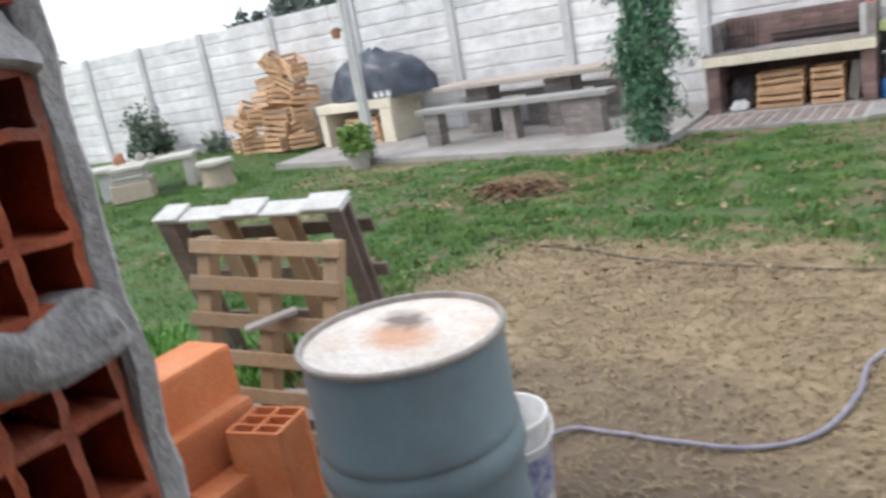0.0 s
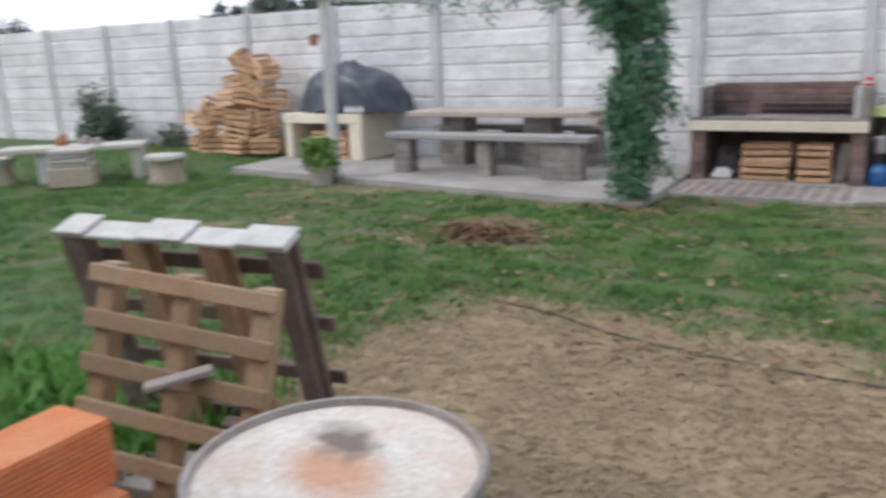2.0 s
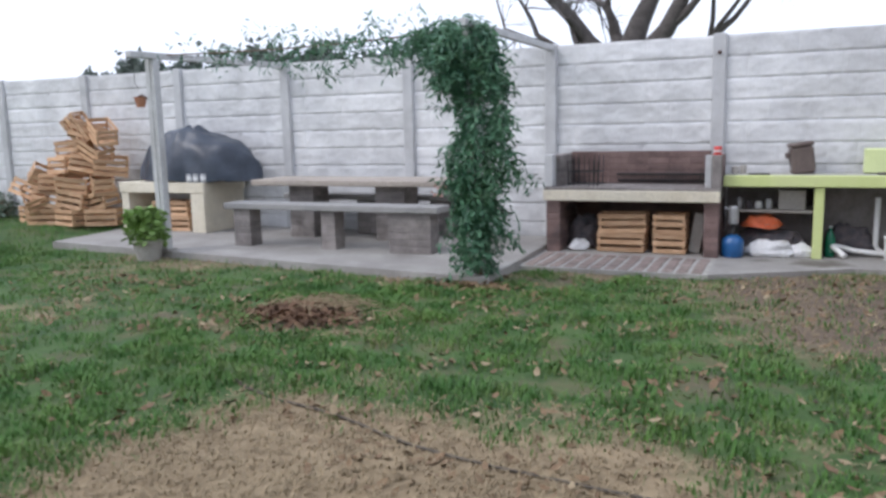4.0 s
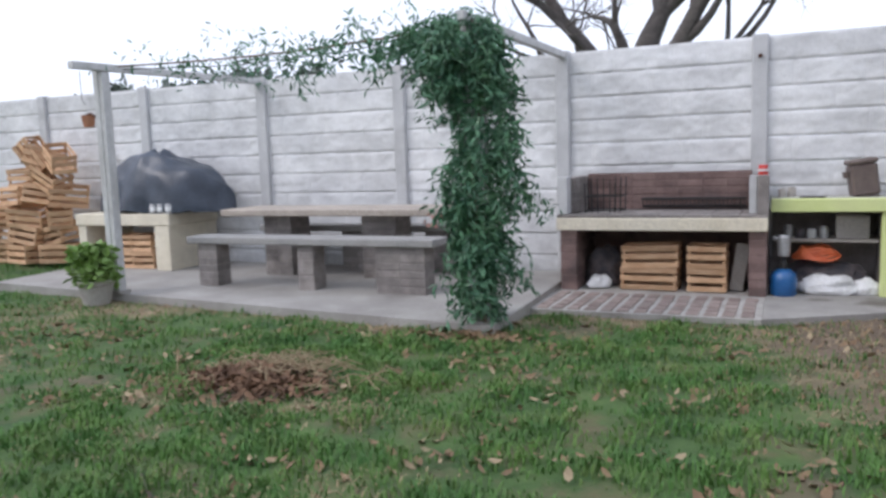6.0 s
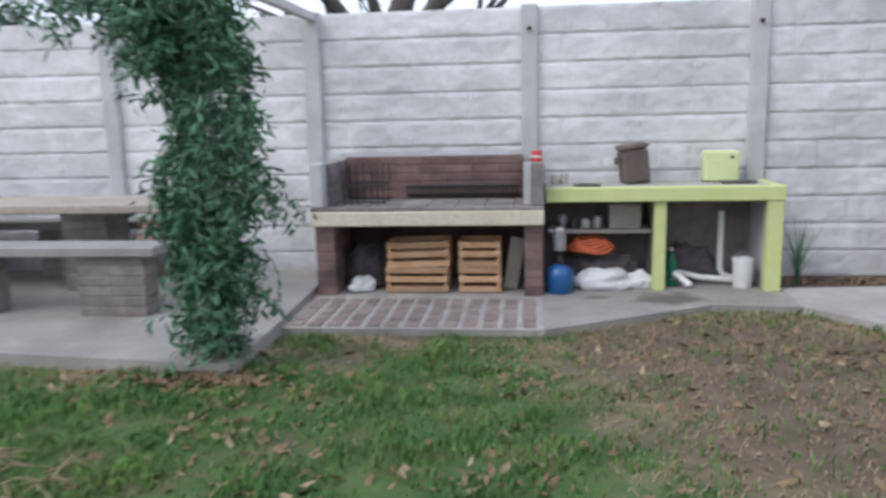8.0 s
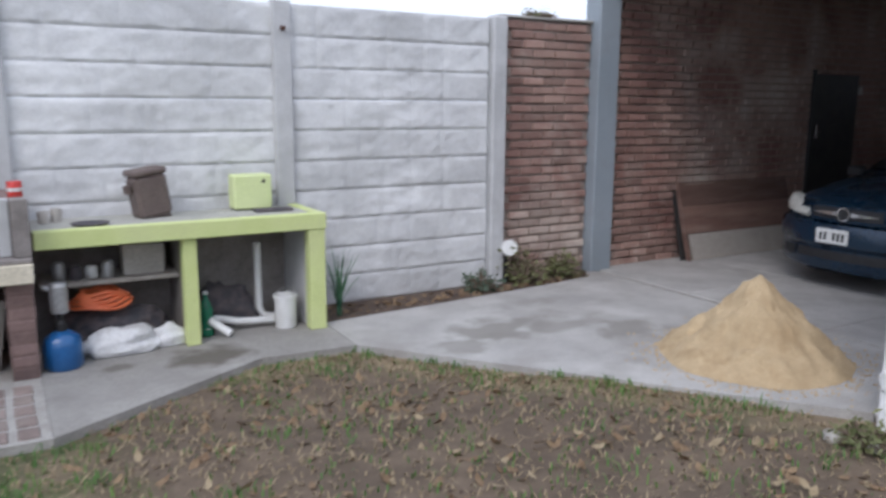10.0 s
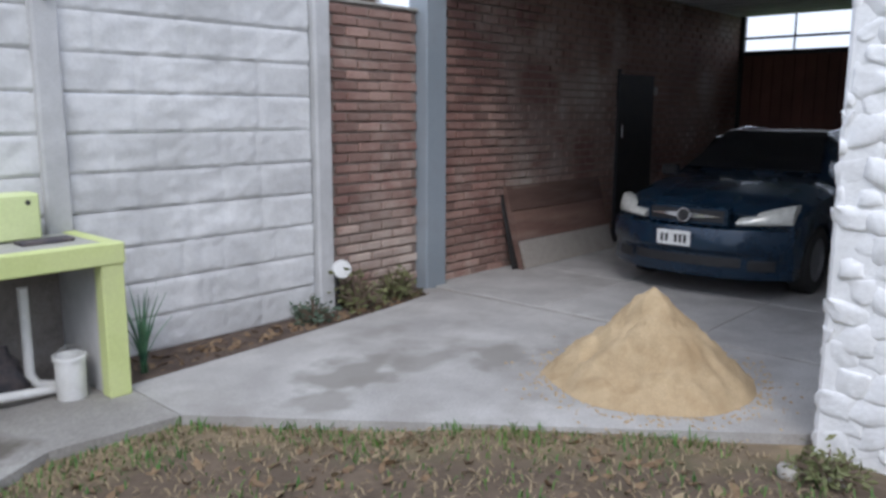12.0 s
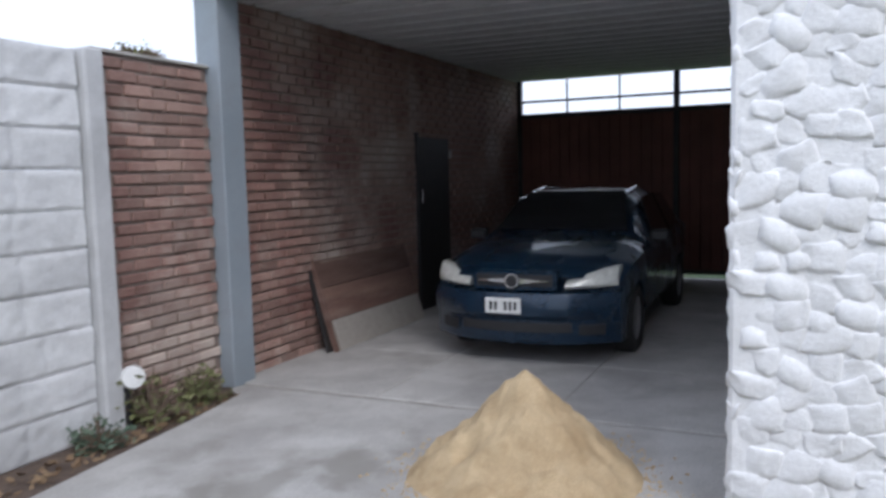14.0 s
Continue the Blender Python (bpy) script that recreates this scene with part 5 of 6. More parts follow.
def clay_brick(label, m, w=0.20, h=0.18, l=0.33, group="new hollow blocks"):
    """A ribbed hollow clay block, lying along y, cells open at both ends."""
    b = thing("hollow_brick", label=label, category="brick", group=group)
    t = 0.010
    gx = [-w / 2 - 0.005, -w / 2, -w / 2 + t, -t / 2, t / 2, w / 2 - t, w / 2, w / 2 + 0.005]
    gz = []
    for k in range(12):
        gz += [h * k / 12, h * k / 12 + 0.009]
    gz += [h - t, h]
    gz = sorted(set(round(v, 5) for v in gz if v <= h - t or v == h))
    floors = (0, h / 3, 2 * h / 3)

    def solid(i, j):
        zc = (gz[j] + gz[j + 1]) / 2
        if i in (0, 6):
            return any(abs(zc - (h * k / 12 + 0.0045)) < 0.004 for k in range(12)) and 0.01 < zc < h - t
        if i in (1, 3, 5):
            return True
        return zc > h - t or any(f <= zc < f + 0.01 for f in floors)

    part("block_body", cell_block(gx, gz, solid, -l / 2, l / 2), M_CLAY, b)
    b.matrix_basis = m
    return b


BR = "new orange ribbed hollow clay block in a stack"
br = clay_brick(BR, pose(-2.05, 0.12, 0.532, 0, 0, 2))
for x, y, z, a in ((-2.22, 0.1, 0.352, 4), (-1.98, 0.1, 0.351, -1), (-2.3, 0.1, 0.17, 2), (-2.08, 0.1, 0.17, 0), (-1.86, 0.1, 0.17, -2), (-2.3, 0.1, -0.011, 0), (-2.08, 0.1, -0.011, 0), (-1.86, 0.1, -0.011, 0), (-1.64, 0.1, -0.011, 0), (-2.28, -0.25, -0.011, 3), (-2.06, -0.25, -0.011, 1), (-1.84, -0.25, -0.011, -2), (-2.2, -0.25, 0.17, 5), (-1.9, -0.26, 0.17, -3), (-1.55, -0.22, -0.011, 8)):
    copy_thing(br, pose(x, y, z, 0, 0, a))
copy_thing(br, pose(-1.76, 0.28, 0.17 + 0.165, 90, 0, 12))


def box_pallet(m):
    """A deep weathered pallet: stringers on edge, boards behind, a bleached plank along the top."""
    p = thing("old_pallet", label="weathered grey-brown pallet propped upright with a bleached top edge", category="pallet")
    w, l, d = 1.0, 1.06, 0.11
    for x in (-w / 2 + 0.045, -0.17, 0.17, w / 2 - 0.045):
        part("stringer", bx(x - 0.04, x + 0.04, -d / 2, -d / 2 + 0.022, 0, l), M_PALLETOLD if abs(x) > 0.3 else M_PALLETNEW, p)
        part("stringer", bx(x - 0.04, x + 0.04, d / 2 - 0.022, d / 2, 0, l), M_PALLETOLD if abs(x) > 0.3 else M_PALLETNEW, p)
    for zz in (0.08, 0.36, 0.63, 0.88):
        part("deck_board", bx(-w / 2 - 0.04, w / 2 + 0.06, d / 2 + 0.002, d / 2 + 0.022, zz, zz + 0.07), M_PALLETOLD, p)
    for x in (-w / 2 + 0.05, 0, w / 2 - 0.05):
        part("block", bx(x - 0.05, x + 0.05, -d / 2 + 0.024, d / 2 - 0.024, 0.02, 0.12), M_PALLETOLD, p)
    part("top_plank", bx(-w / 2, w / 2, -d / 2 - 0.005, d / 2 + 0.005, l + 0.002, l + 0.02), M_PALLETTOP, p, "bleached grey top plank")
    for x, ww in ((-w / 2 + 0.07, 0.07), (-0.02, 0.10), (w / 2 - 0.1, 0.1)):
        part("top_block", bx(x - ww, x + ww, -d / 2 - 0.015, d / 2 + 0.02, l + 0.022, l + 0.036), M_PALLETTOP, p)
    p.matrix_basis = m


box_pallet(pose(-2.67, 1.38, -0.03, 18, 1.5, 13.5))


def lattice_pallet(m):
    p = thing("raw_pallet", label="raw brown slatted pallet leaning on the weathered one", category="pallet")
    w, l = 0.74, 0.97
    for x in (-0.31, 0.0, 0.31):
        part("runner", bx(x - 0.035, x + 0.035, 0.012, 0.09, 0, l - 0.07, bevel=0.004), M_PALLETNEW, p)
    for i in range(6):
        zz = 0.04 + i * 0.158
        part("slat", bx(-w / 2, w / 2, -0.011, 0.009, zz, zz + 0.062, bevel=0.003), M_PALLETNEW, p)
    p.matrix_basis = m


lattice_pallet(pose(-2.31, 0.62, 0.05, -13, 5.5, 12))
solo("wood_offcut", bx(-0.11, 0.11, -0.03, 0.03, 0, 0.022), M_GREYBOARD, "short grey plank offcut stuck through the slats", "offcut", at=pose(-2.2, 0.72, 0.60, 0, -8, 50))
solo("old_planks", bx(-0.5, 0.5, -0.15, 0.15, 0, 0.05), M_GREYBOARD, "grey planks lying between the pallets", "planks", at=pose(-2.3, 1.0, 0.02, 0, 0, 12))

# ---- carport things: car, sand, boards ----
car = thing("car", 5.70, 7.91, 0.022, label="dark blue hatchback parked nose out in the carport", category="car")


def car_section(x):
    """Half width at the sill, belt and roof, and the belt and roof heights, at x metres behind the nose."""
    keys = [(0.0, 0.78, 0.80, 0.60, 0.66, 0.76), (0.12, 0.81, 0.83, 0.66, 0.74, 0.82), (0.4, 0.83, 0.85, 0.70, 0.80, 0.89), (1.1, 0.85, 0.86, 0.74, 0.87, 0.985), (1.35, 0.85, 0.86, 0.70, 0.88, 1.02),
            (1.75, 0.85, 0.86, 0.60, 0.90, 1.25), (2.05, 0.85, 0.86, 0.56, 0.91, 1.385), (2.5, 0.85, 0.86, 0.55, 0.92, 1.42), (3.2, 0.85, 0.86, 0.55, 0.93, 1.40), (3.7, 0.84, 0.85, 0.54, 0.95, 1.26), (4.0, 0.80, 0.82, 0.60, 0.93, 1.0), (4.15, 0.72, 0.74, 0.55, 0.8, 0.86)]
    for a, b in zip(keys, keys[1:]):
        if x <= b[0]:
            t = (x - a[0]) / (b[0] - a[0])
            return [p + (q - p) * t for p, q in zip(a[1:], b[1:])]
    return list(keys[-1][1:])


def nose(y):
    """How far the rounded front falls back at y metres from the middle."""
    return 0.34 * (abs(y) / 0.84) ** 2.6


def car_body():
    bm = bmesh.new()
    rows = []
    for x in np.linspace(0, 4.15, 64):
        sill, belt, roof, zb, zr = car_section(x)
        z0 = 0.24 + 0.06 * smoothstep(0.25, 0, x)
        lift = 0.82 if zr - zb > 0.15 else 0.55
        half = [(0.0, z0), (sill * 0.9, z0), (sill, z0 + 0.1), (belt + 0.012, zb - 0.22), (belt, zb), (roof + (belt - roof) * 0.15, zb + (zr - zb) * lift), (roof * 0.86, zr - 0.015), (roof * 0.45, zr), (0, zr + 0.008)]
        row = [(x + nose(y) * max(0, 1 - x / 1.0), y, z) for y, z in half]
        rows.append([bm.verts.new(p) for p in row] + [bm.verts.new((p[0], -p[1], p[2])) for p in row[-2:0:-1]])
    n = len(rows[0])
    for a, b in zip(rows, rows[1:]):
        for i in range(n):
            bm.faces.new((a[i], a[(i + 1) % n], b[(i + 1) % n], b[i]))
    bm.faces.new(rows[0][::-1]), bm.faces.new(rows[-1])
    for cx in (0.86, 3.42):
        for v in bm.verts:
            d = math.hypot(v.co.x - cx, v.co.z - 0.30)
            if d < 0.34 and abs(v.co.y) > 0.3 and v.co.z < 0.62:
                v.co.z = 0.30 + math.sqrt(max(0.345**2 - (v.co.x - cx) ** 2, 0))
    return bm


def nose_strip(y0, y1, section, n=24):
    """A band round the front of the car; section(y) gives its outline as (forward, height) pairs."""
    bm = bmesh.new()
    rows = []
    for k in range(n + 1):
        y = y0 + (y1 - y0) * k / n
        rows.append([bm.verts.new((nose(y) - fwd, y, z)) for fwd, z in section(y)])
    m = len(rows[0])
    for a, b in zip(rows, rows[1:]):
        for i in range(m):
            bm.faces.new((a[i], a[(i + 1) % m], b[(i + 1) % m], b[i]))
    bm.faces.new(rows[0][::-1]), bm.faces.new(rows[-1])
    return bm


def bar_section(z0, z1, fwd, back=-0.08, soft=0.012):
    return lambda y: [(back, z0), (fwd - soft, z0), (fwd, z0 + soft), (fwd, z1 - soft), (fwd - soft, z1), (back, z1)]


def lamp_section(s):
    def section(y):
        t = (y * s - 0.42) / 0.38
        lo, hi = 0.655 + 0.012 * t, 0.71 + 0.125 * math.sin(min(t * 1.15 + 0.12, 1.5)) ** 1.2
        return [(-0.12, lo), (0.012, lo), (0.03, lo + 0.02), (0.022, (lo + hi) / 2), (-0.02, hi - 0.015), (-0.05, hi), (-0.16, hi)]
    return section


part("body", car_body(), M_CARPAINT, car, smooth=35)


def quad_patch(name, pts, mat_, label="", thick=0.012):
    bm = bmesh.new()
    lo = [bm.verts.new(p) for p in pts]
    f = bm.faces.new(lo)
    f.normal_update()
    ext = bmesh.ops.extrude_face_region(bm, geom=[f])
    nv = [v for v in ext["geom"] if isinstance(v, bmesh.types.BMVert)]
    bmesh.ops.translate(bm, verts=nv, vec=f.normal * thick)
    return part(name, bm, mat_, car, label)


quad_patch("windscreen", [(1.36, -0.66, 1.03), (1.36, 0.66, 1.03), (2.0, 0.50, 1.38), (2.0, -0.50, 1.38)], M_CARGLASS, "dark windscreen", 0.02)
for s in (-1, 1):
    quad_patch("side_window", [(1.72, s * 0.835, 0.95), (2.05, s * 0.66, 1.33), (2.6, s * 0.66, 1.36), (2.62, s * 0.845, 0.95)][::s], M_CARGLASS, "", 0.02)
    quad_patch("side_window", [(2.68, s * 0.845, 0.95), (2.66, s * 0.66, 1.36), (3.3, s * 0.655, 1.33), (3.5, s * 0.83, 0.97)][::s], M_CARGLASS, "", 0.02)
    part("headlight", nose_strip(s * 0.42, s * 0.80, lamp_section(s)), M_LAMP, car, "clouded clear headlight", smooth=40)
    part("mirror", bx(-0.05, 0.06, -0.09, 0.09, -0.055, 0.06, bevel=0.025), M_CARBLACK, car, at=pose(1.55, s * 0.93, 0.98))
    part("roof_bar", tube(bmesh.new(), [(2.0, s * 0.50, 1.385), (2.5, s * 0.515, 1.43), (3.2, s * 0.51, 1.41)], 0.012, 6), M_CHROME, car)
# Chrome strip added as the highlight along the front roof edge.
part("roof_strip", bx(-0.01, 0.01, -0.49, 0.49, 0, 0.012), M_CHROME, car, "roof edge highlight made as a chrome strip", at=pose(2.01, 0, 1.405))
part("grille_surround", nose_strip(-0.36, 0.36, bar_section(0.635, 0.80, 0.035)), M_CARPAINT, car, smooth=40)
part("grille", nose_strip(-0.33, 0.33, bar_section(0.665, 0.78, 0.04)), M_CARBLACK, car, smooth=40)
part("grille_bar", nose_strip(-0.31, 0.31, lambda y: bar_section(0.722 - 0.026 * (1 - abs(y) / 0.34), 0.722 + 0.026 * (1 - abs(y) / 0.34), 0.058, soft=0.001)(y)), M_CHROME, car, "chrome grille bar")
ring = bmesh.new()
tube(ring, [(-0.066, 0.056 * math.cos(k * math.tau / 24), 0.722 + 0.056 * math.sin(k * math.tau / 24)) for k in range(25)], 0.010, 6)
part("badge_ring", ring, M_CHROME, car, "plain round chrome badge", smooth=60)
part("badge_field", rd((-0.064, 0, 0.722), (-0.05, 0, 0.722), 0.048, seg=24), M_CARBLACK, car)
bumper = part("bumper", nose_strip(-0.83, 0.83, lambda y: [(-0.12, 0.20), (0.03, 0.20), (0.05, 0.24), (0.045, 0.40), (0.085, 0.44), (0.09, 0.56), (0.06, 0.62), (-0.05, 0.64), (-0.16, 0.63)], 40), M_CARPAINT, car, smooth=40)
part("lower_intake", nose_strip(-0.48, 0.48, bar_section(0.29, 0.385, 0.053)), M_CARBLACK, bumper)
for s in (-1, 1):
    part("fog_recess", nose_strip(s * 0.53, s * 0.72, bar_section(0.27, 0.37, 0.055)), M_CARBLACK, bumper)
plate = part("number_plate", bx(-0.108, -0.092, -0.155, 0.155, 0.455, 0.585, bevel=0.006), M_PLATE, car, "white number plate", at=pose(0, 0.067, 0))
for i in range(6):
    if i != 3:
        part("plate_mark", bx(-0.110, -0.1082, -0.12 + i * 0.042, -0.095 + i * 0.042, 0.485, 0.555, bevel=0), M_INK, plate)
# Thin chrome plate standing in for a bright reflection on the bonnet.
part("washer_jet", bx(-0.02, 0.02, -0.07, 0.07, 0, 0.004), M_CHROME, car, at=pose(0.92, 0.05, 0.972, 0, -6, 0))
for cx in (0.86, 3.42):
    for s in (-1, 1):
        bm = lathe([(0.19, -0.09), (0.27, -0.10), (0.305, -0.075), (0.31, 0), (0.305, 0.075), (0.27, 0.10), (0.19, 0.09)], 36)
        tyre = part("wheel", bm, M_TYRE, car, smooth=40, at=pose(cx, s * 0.755, 0.302, 90, 0, 0))
        part("rim", lathe([(0, -0.03), (0.05, -0.05), (0.17, -0.06), (0.195, -0.085), (0.195, 0.085), (0.17, 0.06), (0.05, 0.05), (0, 0.03)], 24), M_ALLOY, tyre, smooth=30)


def sand_pile():
    bm = bmesh.new()
    n, m = 120, 48
    rows = []
    for j in range(1, m + 1):
        f = j / m
        row = []
        for i in range(n):
            a = i * math.tau / n
            r = 0.62 * f * (1 + 0.10 * noise.noise(Vector((math.cos(a) * 1.5, math.sin(a) * 1.5, 2))))
            x, y = r * math.cos(a), r * math.sin(a) * 0.98
            h = 0.60 * (1 - f) ** 1.08 * (1 - 0.05 * math.exp(-(f / 0.12) ** 2))
            h += (0.06 * noise.noise(Vector((x * 5, y * 5, 1))) + 0.03 * noise.noise(Vector((x * 12, y * 12, 6))) - 0.016 * abs(noise.noise(Vector((x * 20, y * 20, 9)))) + 0.012 * noise.noise(Vector((x * 37, y * 37, 6)))) * min(1, (1 - f) * 5) * min(1, f * 6)
            for dx, dy, rr, dd in ((-0.42, 0.08, 0.08, 0.06), (-0.28, -0.22, 0.07, 0.05), (-0.12, 0.25, 0.07, 0.05), (-0.40, -0.05, 0.08, 0.05), (-0.2, 0.02, 0.06, 0.04), (-0.3, 0.25, 0.06, 0.05)):
                h -= dd * math.exp(-((x - dx) ** 2 + (y - dy) ** 2) / rr**2)
            row.append(bm.verts.new((x, y, max(h, 0.0))))
        rows.append(row)
    top = bm.verts.new((0, 0, 0.565))
    for i in range(n):
        bm.faces.new((top, rows[0][i], rows[0][(i + 1) % n]))
    for a, b in zip(rows, rows[1:]):
        for i in range(n):
            bm.faces.new((a[i], b[i], b[(i + 1) % n], a[(i + 1) % n]))
    return bm


solo("sand_heap", sand_pile(), M_SAND, "heap of yellow building sand on the driveway", "sand heap", smooth=80, at=pose(3.47, 7.06, 0.029))
rnd = random.Random(21)
verts, faces = [], []
for _ in range(700):
    a, r = rnd.uniform(0, math.tau), 0.54 + abs(rnd.gauss(0, 0.14))
    x, y, s = 3.47 + r * math.cos(a), 7.06 + r * math.sin(a), rnd.uniform(0.004, 0.012)
    k = len(verts)
    verts += [(x - s, y - s, 0.0285), (x + s, y - s, 0.0285), (x, y + s, 0.0285), (x, y, 0.0285 + s)]
    faces += [(k, k + 1, k + 3), (k + 1, k + 2, k + 3), (k + 2, k, k + 3)]
me = bpy.data.meshes.new("sand_crumbs")
me.from_pydata(verts, [], faces)
solo("sand_crumbs", me, M_SAND, "crumbs of sand scattered round the heap", "sand", "stuff")

boards = thing("leaning_boards", 6.55, 9.62, 0.022, label="old brown boards leaning on the carport wall", category="boards")
lean = pose(0, 0, 0, -17, 0, 0)
for k, (z0, z1, mt, x0) in enumerate(((0, 0.29, M_GREYBOARD, -0.86), (0.295, 0.60, M_BOARD, -0.9), (0.605, 0.88, M_BOARD, -0.9), (0.885, 1.13, M_BOARD, -0.9))):
    part("board", bx(x0, 0.9, -0.02, 0.015, z0, z1, m=lean), mt, boards)
part("edge_batten", bx(-0.93, -0.905, -0.03, 0.03, 0, 1.16, m=lean), M_BOARD, boards)
part("back_board", bx(-0.98, 0.8, 0.03, 0.05, 0, 1.0, m=pose(0, 0.02, 0, -14, 0, 0)), M_DARKIRON, boards)
side_door = thing("door_1", 7.84, 9.83, 0.02, label="dark closed side door in the brick carport wall", category="door", kind="structure")
part("door_leaf", bx(0, 0.86, 0, 0.03, 0, 2.05), M_DARKIRON, side_door)
part("door_frame", bx(-0.05, -0.004, -0.015, 0.03, 0, 2.1), M_CARBLACK, side_door)
part("handle_plate", bx(0.06, 0.10, -0.012, 0, 1.28, 1.44), M_CHROME, side_door)
part("handle", rd((0.08, -0.012, 1.36), (0.08, -0.06, 1.36), 0.01), M_CHROME, side_door)
sw = thing("wall_switch", 8.75, 9.86, 1.83, label="small pale wall switch on the brickwork", category="switch")
part("plate", bx(-0.04, 0.04, -0.03, 0, 0, 0.1), M_CARD, sw)
ball = thing("round_lamp", 3.31, 9.72, 0.02, label="white round cap on a short dark stake", category="garden lamp")
part("stake", rd((0, 0.05, 0), (0, 0.05, 0.36), 0.03), M_CARBLACK, ball)
part("cap", rd((0, -0.02, 0.34), (-0.02, -0.05, 0.345), 0.078, 0.07, seg=24), M_WHITEPL, ball)

# ---- beyond the wall: trees ----
def limb(bm, p, d, ln, r, level, rnd3, tips):
    pts3, rad = [p], [r]
    for k in range(4):
        d = (d + Vector([rnd3.gauss(0, 0.13) for _ in range(3)]) + Vector((0, 0, 0.05))).normalized()
        p = p + d * ln / 4
        pts3.append(p)
        rad.append(r * (1 - 0.14 * (k + 1)))
    tube(bm, pts3, rad, 7 if level < 2 else 4)
    tips.append(p)
    if level < 4:
        for k in range(3 if level < 3 else 4):
            nd = (d + Vector([rnd3.gauss(0, 0.55) for _ in range(3)])).normalized()
            q = pts3[rnd3.choice((2, 3, 4))]
            limb(bm, q, nd, ln * rnd3.uniform(0.6, 0.8), r * rnd3.uniform(0.36, 0.55), level + 1, rnd3, tips)


bare = thing("bare_tree", -3.9, 20.0, 0, label="big leafless tree with thick limbs behind the wall", category="tree")
rnd3, bm, tips = random.Random(8), bmesh.new(), []
tube(bm, [(0, 0, 0), (0, 0, 1.5), (0.05, 0, 3.0)], [0.62, 0.52, 0.5], 14)
part("trunk", bm, M_BARK, bare, smooth=60)
for d, r, ln in (((0.15, 0, 1), 0.36, 2.6), ((-0.75, 0.1, 0.75), 0.3, 2.6), ((0.75, -0.1, 0.6), 0.3, 2.8), ((-0.3, 0.5, 0.9), 0.22, 2.2), ((1.0, 0.2, 0.25), 0.16, 2.8), ((-1.0, -0.2, 0.3), 0.15, 2.4)):
    bm = bmesh.new()
    limb(bm, Vector((0.05, 0, 2.7)), Vector(d).normalized(), ln, r, 0, rnd3, tips)
    part("limb", bm, M_BARK, bare, smooth=60)


def far_tree(x, y, h, r, seed, label="hazy green tree beyond the boundary wall"):
    rnd4 = random.Random(seed)
    t = thing("far_tree", x, y, 0, label=label, category="tree", group="trees beyond the wall")
    part("trunk", rd((0, 0, 0), (0, 0, h * 0.7), 0.16, 0.06), M_BARK, t)
    cl, pts4 = [], []
    for _ in range(26):
        cl.append(Vector((rnd4.gauss(0, r * 0.45), rnd4.gauss(0, r * 0.45), h * rnd4.uniform(0.5, 0.98))))
    for c in cl:
        for _ in range(70):
            pts4.append(c + Vector([rnd4.gauss(0, r * 0.17) for _ in range(3)]))
    part("crown", leaf_cloud(pts4, 0.24, seed, 0.0, 0.6), M_TREEFAR, t)


for i, (x, y, h, r) in enumerate(((-18.5, 19, 3.6, 1.1), (-15.5, 18, 3.5, 1.2), (-13.3, 18, 3.7, 1.3), (-11.2, 18, 3.4, 1.2), (-9.4, 18, 3.3, 1.0), (-24.8, 23, 3.9, 0.6), (-45, 26, 4.2, 1.6), (-60, 30, 4.8, 2.2), (-90, 34, 5.6, 3.0))):
    far_tree(x, y, h, r, 40 + i)
pole = thing("street_lamp", -66, 34, 0, label="thin distant lamp pole beyond the wall", category="street lamp")
part("pole", rd((0, 0, 0), (0, 0, 9.5), 0.09, 0.05), M_GREYMETAL, pole)
part("arm", tube(bmesh.new(), [(0, 0, 9.4), (-0.6, 0, 9.7), (-1.3, 0, 9.6)], 0.05, 6), M_GREYMETAL, pole)
roofhut = thing("water_tank", -24, 24, 0, label="grey rooftop water tank beyond the wall", category="water tank")
part("tower", bx(-0.35, 0.35, -0.4, 0.4, 0, 3.4), M_POST, roofhut)
part("tank", lathe([(0, 3.4), (0.42, 3.4), (0.45, 3.9), (0.2, 4.15), (0, 4.2)], 20), M_POST, roofhut)

